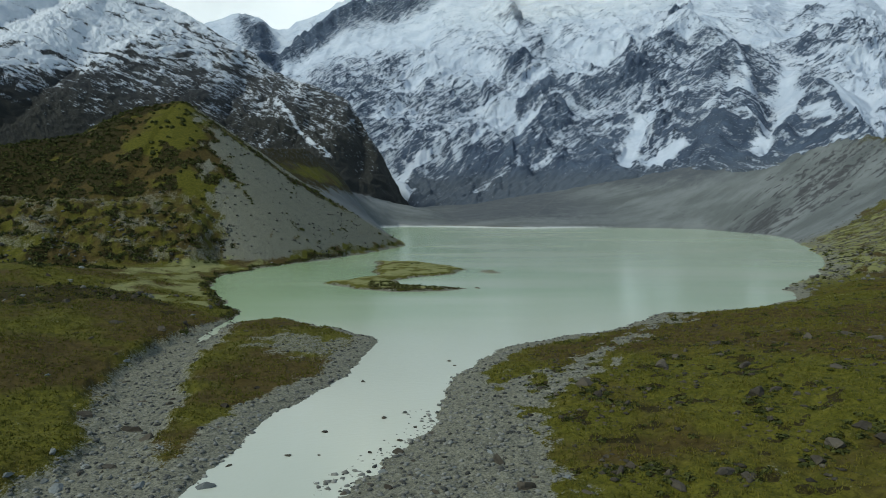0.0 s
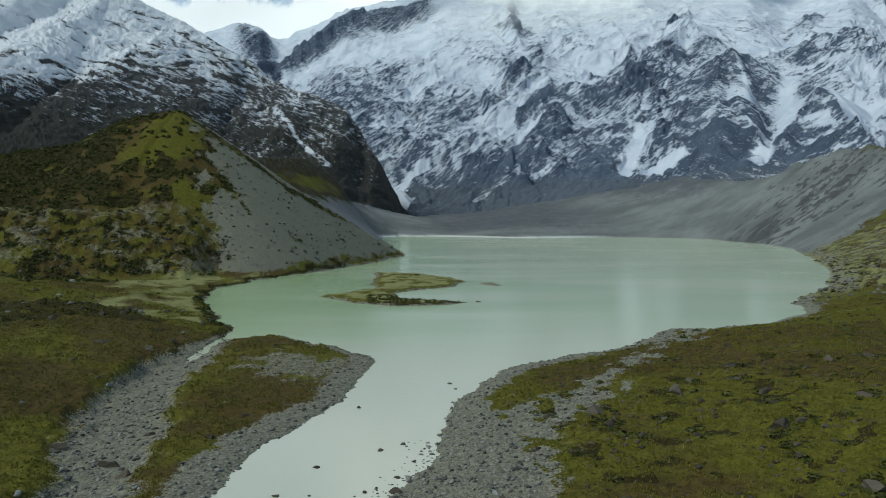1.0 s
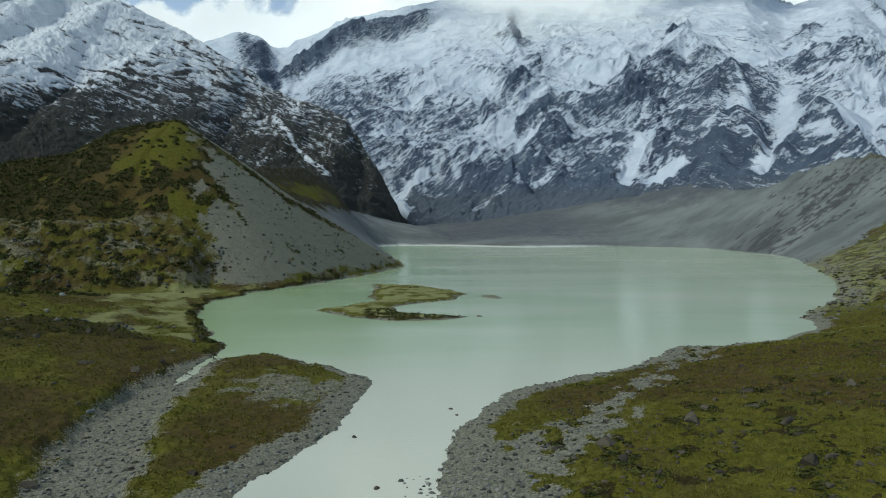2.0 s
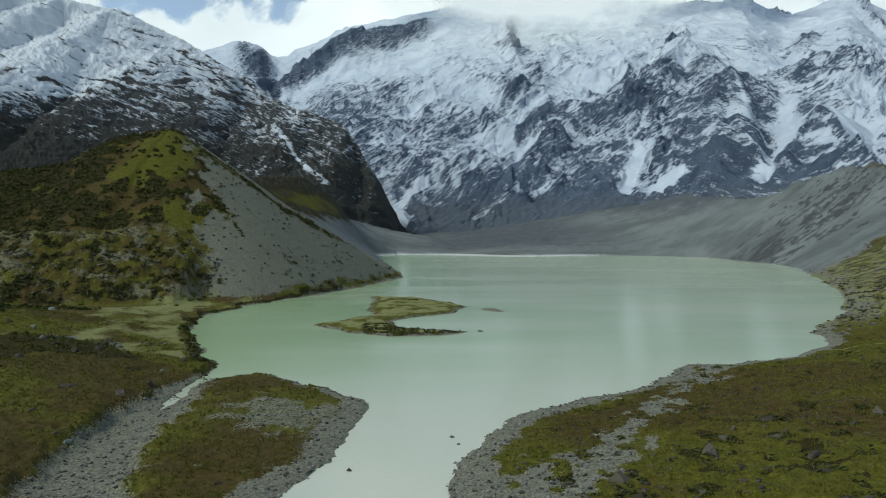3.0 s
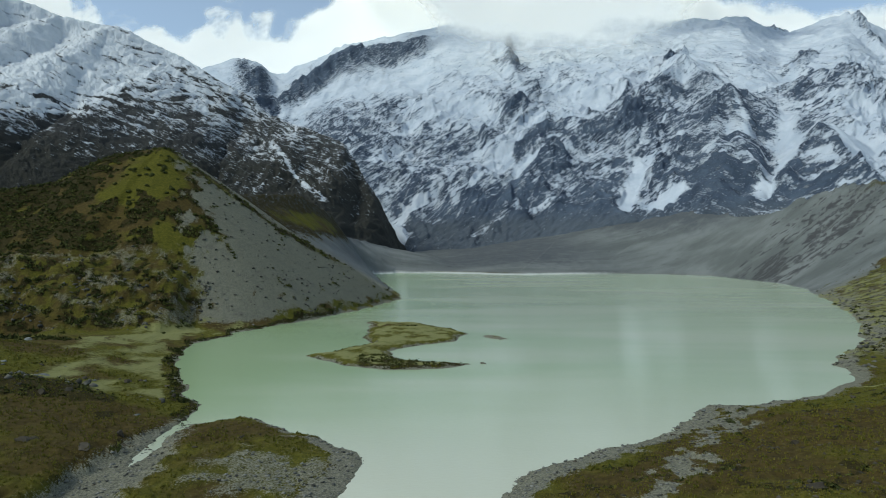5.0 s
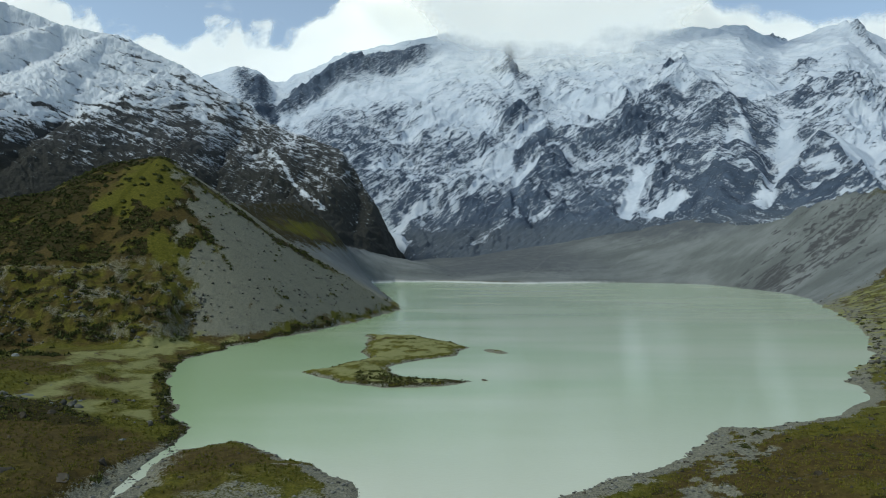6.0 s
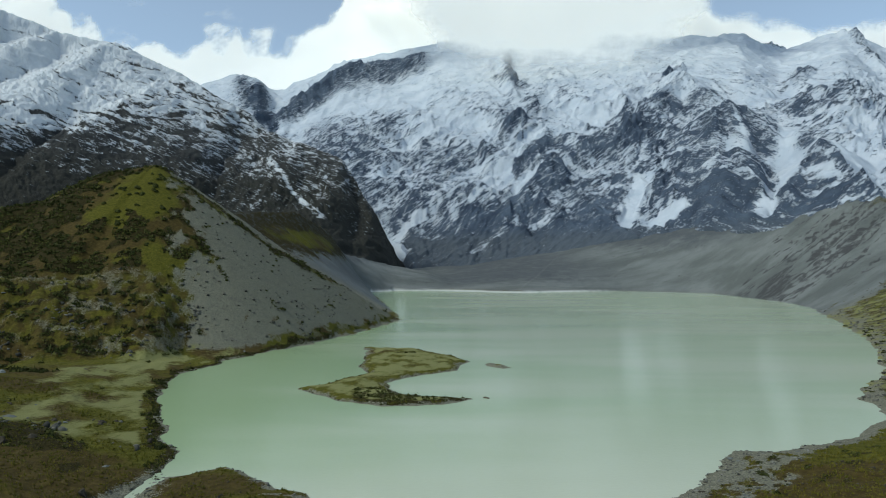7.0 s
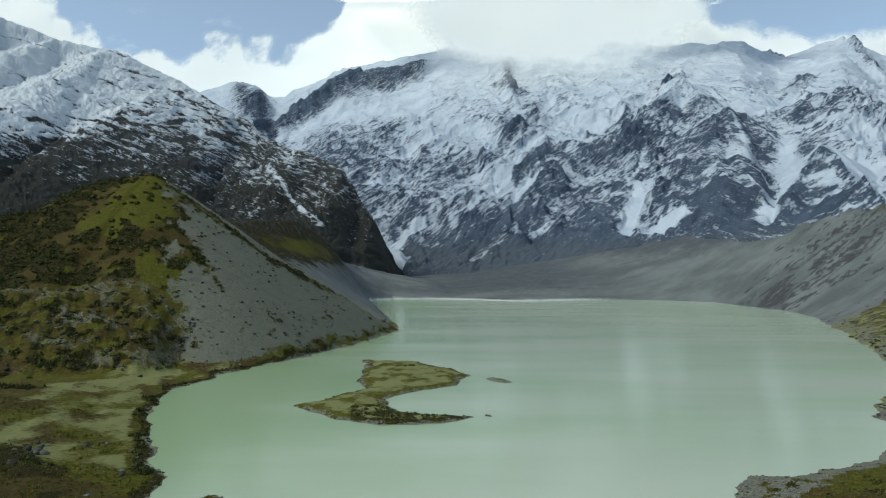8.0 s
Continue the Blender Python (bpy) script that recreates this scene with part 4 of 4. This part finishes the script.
for bx, by, bs, pale in BOULDERS_WEST:
    put_boulder(bx, by, bs, pale, "pale water-worn boulder in the dry gravel channel" if pale else "large dark weathered boulder beside the gravel channel", "boulders by the dry channel")
for bx, by, bs in BOULDERS_STREAM:
    put_boulder(bx, by, bs, False, "dark wet rock standing in the milky stream", "rocks in the stream", 0.6)
for bx, by, bs in BOULDERS_EAST + BOULDERS_SLOPE:
    put_boulder(bx, by, bs, bs < 2 and bx < 22, "grey lichened boulder half sunk in tussock grass", "boulders on the grassy bank", 0.85)


def scatter(count, x0, x1, y0, y1):
    """Chance places on the ground, nearer ones more often, with their height and cover."""
    y = y0 * (y1 / y0) ** rng.random(count)
    x = rng.uniform(x0, x1, count)
    near = np.abs(x) < 0.72 * y + 12
    x, y = x[near], y[near]
    z, sd, gm = ground_height(x, y)
    return x, y, z, sd, gm, ground_cover(x, y, z, sd, gm)


# smaller boulders on the bars, the dry channel and the grassy banks
x, y, z, sd, gm, cov = scatter(5200, -150, 190, 95, 300)
keep = np.where((sd > 0.5) & (rng.random(len(x)) < np.where(cov["gravel"] > 0.5, 0.12, 0.055) * np.where(x > 20, 1.6, 1.0)))[0][:190]
for k in keep:
    on_gravel = cov["gravel"][k] > 0.5
    put_boulder(float(x[k]), float(y[k]), float(0.5 + 0.9 * rng.random() ** 2), bool(on_gravel and k % 2), "small pale stone block on the gravel bar" if on_gravel else "small grey rock among tussock grass",
                "scattered rocks on the gravel" if on_gravel else "scattered rocks in the grass")


x, y, z, sd, gm, cov = scatter(2500, -330, -90, 225, 520)
keep = np.where((sd > 4) & (rng.random(len(x)) < 0.06 + 0.25 * np.exp(-((y - 285 - 0.4 * (x + 140)) / 25) ** 2)))[0][:70]
for k in keep:
    put_boulder(float(x[k]), float(y[k]), float(1.0 + 2.0 * rng.random() ** 2), bool(k % 3 == 0), "grey fallen boulder on the moraine flats by the lake", "boulders on the moraine flats")


def clumps(name, x, y, z, size, template, tris, material, lean=0.0):
    """One joined mesh of many small copies of a template, each turned and sized by chance."""
    n, k = len(x), len(template)
    a = rng.uniform(0, 6.283, n)
    c, s = np.cos(a)[:, None], np.sin(a)[:, None]
    jit = 1 + 0.36 * rng.standard_normal((n, k, 3))
    t = template[None] * jit
    vx = (t[..., 0] * c - t[..., 1] * s) * size[:, None] + x[:, None]
    vy = (t[..., 0] * s + t[..., 1] * c) * size[:, None] + y[:, None]
    vz = t[..., 2] * size[:, None] * (1 + lean * rng.standard_normal((n, 1))) + z[:, None]
    verts = np.stack([vx, vy, vz], -1).reshape(-1, 3)
    faces = (tris[None] + (np.arange(n) * k)[:, None, None]).reshape(-1, 3)
    return triangles(name, verts, faces, material)


def stuff_rock_material(name, dark, light):
    m = Mat(name)
    color = m.mix(m.ramp(m.math("MULTIPLY_ADD", m.noise(0.4, 3), 0.5, m.math("MULTIPLY_ADD", m.island(), 0.8, -0.2)), 0.05, 0.9, kind="LINEAR"), dark, light)
    return m.done(color, 0.85, None, 0.25)


GOLD = (1 + 5 ** 0.5) / 2
ICO = np.array([(-1, GOLD, 0), (1, GOLD, 0), (-1, -GOLD, 0), (1, -GOLD, 0), (0, -1, GOLD), (0, 1, GOLD), (0, -1, -GOLD), (0, 1, -GOLD), (GOLD, 0, -1), (GOLD, 0, 1), (-GOLD, 0, -1), (-GOLD, 0, 1)]) / 1.9
ICO_TRIS = np.array([(0, 11, 5), (0, 5, 1), (0, 1, 7), (0, 7, 10), (0, 10, 11), (1, 5, 9), (5, 11, 4), (11, 10, 2), (10, 7, 6), (7, 1, 8), (3, 9, 4), (3, 4, 2), (3, 2, 6), (3, 6, 8),
                     (3, 8, 9), (4, 9, 5), (2, 4, 11), (6, 2, 10), (8, 6, 7), (9, 8, 1)])

# gravel
x, y, z, sd, gm, cov = scatter(95000, -120, 150, 92, 300)
shallow = (sd < 0) & (sd > -7) & (x > -24) & (x < 10) & (y < 145) & (rng.random(len(x)) < 0.6 * np.exp(sd / 3.0))
keep = np.where(((cov["gravel"] > 0.45) & (sd > -0.3) & (rng.random(len(x)) < 0.66)) | shallow)[0][:20000]
size = 0.09 + 0.55 * rng.random(len(keep)) ** 5 + 0.25 * (sd[keep] < 0) * rng.random(len(keep))
stones = clumps("gravel_stones", x[keep], y[keep], np.maximum(z[keep], -0.1) + 0.12 * size, size, ICO * (1, 0.8, 0.5), ICO_TRIS, stuff_rock_material("loose_gravel", (0.030, 0.031, 0.027), (0.22, 0.22, 0.19)))
tagged(stones, "loose grey gravel and cobbles along the stream", "gravel", kind="stuff")

# rubble half sunk in the turf of the eastern bank
x, y, z, sd, gm, cov = scatter(26000, 15, 190, 95, 320)
strewn = np.maximum(smooth(0.05, 0.5, fbm(x / 13, y / 15, 4, 421)), 0.9 * smooth(9, 2, along([(30, 128), (48, 160), (66, 172), (84, 186), (112, 205)], x, y)[0]))
keep = np.where((sd > 3) & (cov["gravel"] < 0.6) & (rng.random(len(x)) < 0.6 * strewn))[0][:3600]
size = 0.14 + 0.75 * rng.random(len(keep)) ** 5
bank_rocks = clumps("bank_rubble", x[keep], y[keep], z[keep] + 0.04 * size, size, ICO * (1, 0.75, 0.4), ICO_TRIS, stuff_rock_material("mossy_rubble", (0.020, 0.017, 0.011), (0.085, 0.074, 0.050)))
tagged(bank_rocks, "brown and grey rubble half sunk in mossy turf", "rocks", kind="stuff")

# talus below the terrace and rocks along the near western bank
x, y, z, sd, gm, cov = scatter(16000, -330, -95, 225, 540)
field = smooth(0.0, 0.5, fbm(x / 26, y / 26, 3, 281)) * np.maximum(smooth(-1, 3, gm["terr"]) * smooth(42, 30, z), 0.5 * np.exp(-((y - 285 - 0.4 * (x + 140)) / 22) ** 2))
keep = np.where((sd > 3) & (rng.random(len(x)) < 0.75 * field))[0][:3200]
size = 0.4 + 1.5 * rng.random(len(keep)) ** 3
talus_stones = clumps("talus_rocks", x[keep], y[keep], z[keep] + 0.1 * size, size, ICO * (1, 0.8, 0.65), ICO_TRIS, stuff_rock_material("talus", (0.030, 0.030, 0.024), (0.135, 0.132, 0.108)))
x, y, z, sd, gm, cov = scatter(16000, 180, 620, 350, 1000)
keep = np.where((sd > 0.5) & (rng.random(len(x)) < 0.30 + 0.4 * smooth(14, 3, sd)))[0][:5200]
size = 0.35 + 1.7 * rng.random(len(keep)) ** 4
east_rocks = clumps("shore_rocks", x[keep], y[keep], z[keep] + 0.1 * size, size, ICO * (1, 0.8, 0.65), ICO_TRIS, bpy.data.materials["talus"])
tagged(east_rocks, "grey moraine rocks along the eastern lake shore", "rocks", kind="stuff")
tagged(talus_stones, "grey angular talus rocks below the moraine terrace", "rocks", kind="stuff")

x, y, z, sd, gm, cov = scatter(16000, -300, -60, 470, 800)
keep = np.where((cov["gravel"] > 0.35) & (sd > 2) & (gm["hill"] > 1) & (rng.random(len(x)) < 0.35))[0][:1500]
size = 0.25 + 1.6 * rng.random(len(keep)) ** 5
face_rocks = clumps("scree_rocks", x[keep], y[keep], z[keep] + 0.1 * size, size, ICO * (1, 0.8, 0.65), ICO_TRIS, bpy.data.materials["talus"])
tagged(face_rocks, "small grey rocks strewn over the scree slope", "rocks", kind="stuff")

# tussock grass: six blades a tuft
m = Mat("tussock")
hue = m.math("MULTIPLY_ADD", m.noise(0.03, 4, 0.6), 1.3, m.math("MULTIPLY_ADD", m.island(), 0.55, -0.55))
color = m.mix(m.ramp(hue, 0.1, 0.7), (0.080, 0.086, 0.011), (0.138, 0.118, 0.020))
color = m.mix(m.ramp(m.island(), 0.85, 1.0, 0.0, 0.6), color, (0.17, 0.145, 0.05))
tussock_mat = m.done(color, 0.9, None, 0.15)
blade, blade_tris = [], []
for k in range(6):
    a = k * 6.283 / 6
    lean_out = 0.25 + 0.45 * (k % 3) / 2
    blade += [(0.35 * math.cos(a - 0.5), 0.35 * math.sin(a - 0.5), -0.12), (0.35 * math.cos(a + 0.5), 0.35 * math.sin(a + 0.5), -0.12), (lean_out * math.cos(a), lean_out * math.sin(a), 0.5 + 0.2 * (k % 2))]
    blade_tris.append((3 * k, 3 * k + 1, 3 * k + 2))
x, y, z, sd, gm, cov = scatter(190000, -210, 230, 92, 360)
keep = np.where((cov["gravel"] < 0.4) & (cov["pale"] < 0.4) & (sd > 1.0) & (rng.random(len(x)) < smooth(-0.5, 0.4, gm["hum"] + 0.6 * gm["rug"]) * 0.7 + 0.2))[0][:62000]
size = (0.20 + 0.30 * rng.random(len(keep)) ** 2) * (1 + y[keep] / 350)
tufts = clumps("tussock_grass", x[keep], y[keep], z[keep], size, np.array(blade), np.array(blade_tris), tussock_mat, 0.2)
tagged(tufts, "olive and straw tussock grass on the banks", "grass", kind="stuff")

# low scrub: leafy clumps of small facets
m = Mat("scrub")
color = m.mix(m.ramp(m.math("MULTIPLY_ADD", m.noise(0.05, 3), 0.8, m.math("MULTIPLY_ADD", m.island(), 0.6, -0.3)), 0.1, 0.8), (0.024, 0.030, 0.007), (0.072, 0.076, 0.018))
scrub_mat = m.done(color, 0.9, None, 0.15)


def leaf_clump(count, seed):
    r = random.Random(seed)
    verts, faces = [], []
    for k in range(count):
        d = Vector((r.gauss(0, 1), r.gauss(0, 1), abs(r.gauss(0.2, 0.8)))).normalized()
        c = Vector((d.x, d.y, d.z * 0.75)) * r.uniform(0.55, 1.0)
        u = d.orthogonal().normalized()
        w = d.cross(u)
        spin, w_size = r.uniform(0, 6.28), r.uniform(0.28, 0.5)
        for j in range(3):
            ang = spin + j * 2.094
            q = c + (u * math.cos(ang) + w * math.sin(ang)) * w_size + d * r.uniform(-0.15, 0.15)
            verts.append((q.x, q.y, q.z))
        faces.append((3 * k, 3 * k + 1, 3 * k + 2))
    return np.array(verts), np.array(faces)


leaf_v, leaf_t = leaf_clump(30, 3)
x, y, z, sd, gm, cov = scatter(100000, -480, 20, 200, 800)
keep = np.where((cov["scrub"] > 0.45) & (sd > 0.6) & (rng.random(len(x)) < np.where((y < 330) & (sd > 8), 0.16, 0.85)))[0][:10500]
size = (0.9 + 1.7 * rng.random(len(keep)) ** 2) * np.clip(sd[keep] / 6, 0.55, 1) * np.where(y[keep] < 330, 0.75, 1) * np.where(gm["isle"][keep], 0.6, 1)
bushes = clumps("hill_scrub", x[keep], y[keep], z[keep] - 0.1 * size, size, *leaf_clump(15, 5), scrub_mat, 0.15)
tagged(bushes, "dark low scrub over the moraine hill and lake edge", "scrub", kind="stuff")


x, y, z, sd, gm, cov = scatter(26000, 22, 420, 95, 800)
keep = np.where((cov["scrub"] > 0.5) & (sd > 1.5) & (rng.random(len(x)) < 0.6))[0][:2200]
skirt = np.array([(b[0] + b[2] * 1.0 * math.cos(k), b[1] + b[2] * 1.0 * math.sin(k)) for b in BOULDERS_EAST + BOULDERS_SLOPE if b[0] > 22 for k in range(9)]) + rng.normal(0, 0.5, (9 * sum(b[0] > 22 for b in BOULDERS_EAST + BOULDERS_SLOPE), 2))
x, y, z = np.r_[x[keep], skirt[:, 0]], np.r_[y[keep], skirt[:, 1]], np.r_[z[keep], ground_height(skirt[:, 0], skirt[:, 1])[0]]
keep = np.arange(len(x))
size = (0.35 + 0.6 * rng.random(len(keep)) ** 2) * (1 + y[keep] / 300)
low_bushes = clumps("bank_scrub", x[keep], y[keep], z[keep] - 0.1 * size, size, leaf_v * (1, 1, 0.6), leaf_t, scrub_mat, 0.15)
tagged(low_bushes, "dark cushions of low scrub on the grassy bank", "scrub", kind="stuff")


def shrub_mesh(seed):
    v, f = leaf_clump(90, seed)
    data = bpy.data.meshes.new("shrub")
    data.from_pydata([tuple(p) for p in v], [], [tuple(t) for t in f])
    data.materials.append(scrub_mat)
    return data


SHRUBS = [shrub_mesh(40 + k) for k in range(5)]
x, y, z, sd, gm, cov = scatter(9000, -330, -60, 560, 800)
lone = np.where((cov["scrub"] < 0.5) & (sd > 3) & (gm["hill"] > 2) & (rng.random(len(x)) < np.where(cov["gravel"] > 0.5, 0.03, 0.30)))[0][:130]
for k in lone:
    on_face = cov["gravel"][k] > 0.5
    ob = new("shrub", SHRUBS[rng.integers(0, 5)])
    s = rng.uniform(0.9, 1.6) if on_face else rng.uniform(1.3, 2.8)
    ob.matrix_basis = pose(float(x[k]), float(y[k]), float(z[k]) - 0.1, 0, 0, rng.uniform(0, 360)) @ Matrix.Diagonal((s, s, s, 1))
    tagged(ob, "dark green shrub rooted in the bare scree slope" if on_face else "dark green shrub on the grassy hillside", "shrub", "shrubs on the scree" if on_face else "shrubs on the hillside")
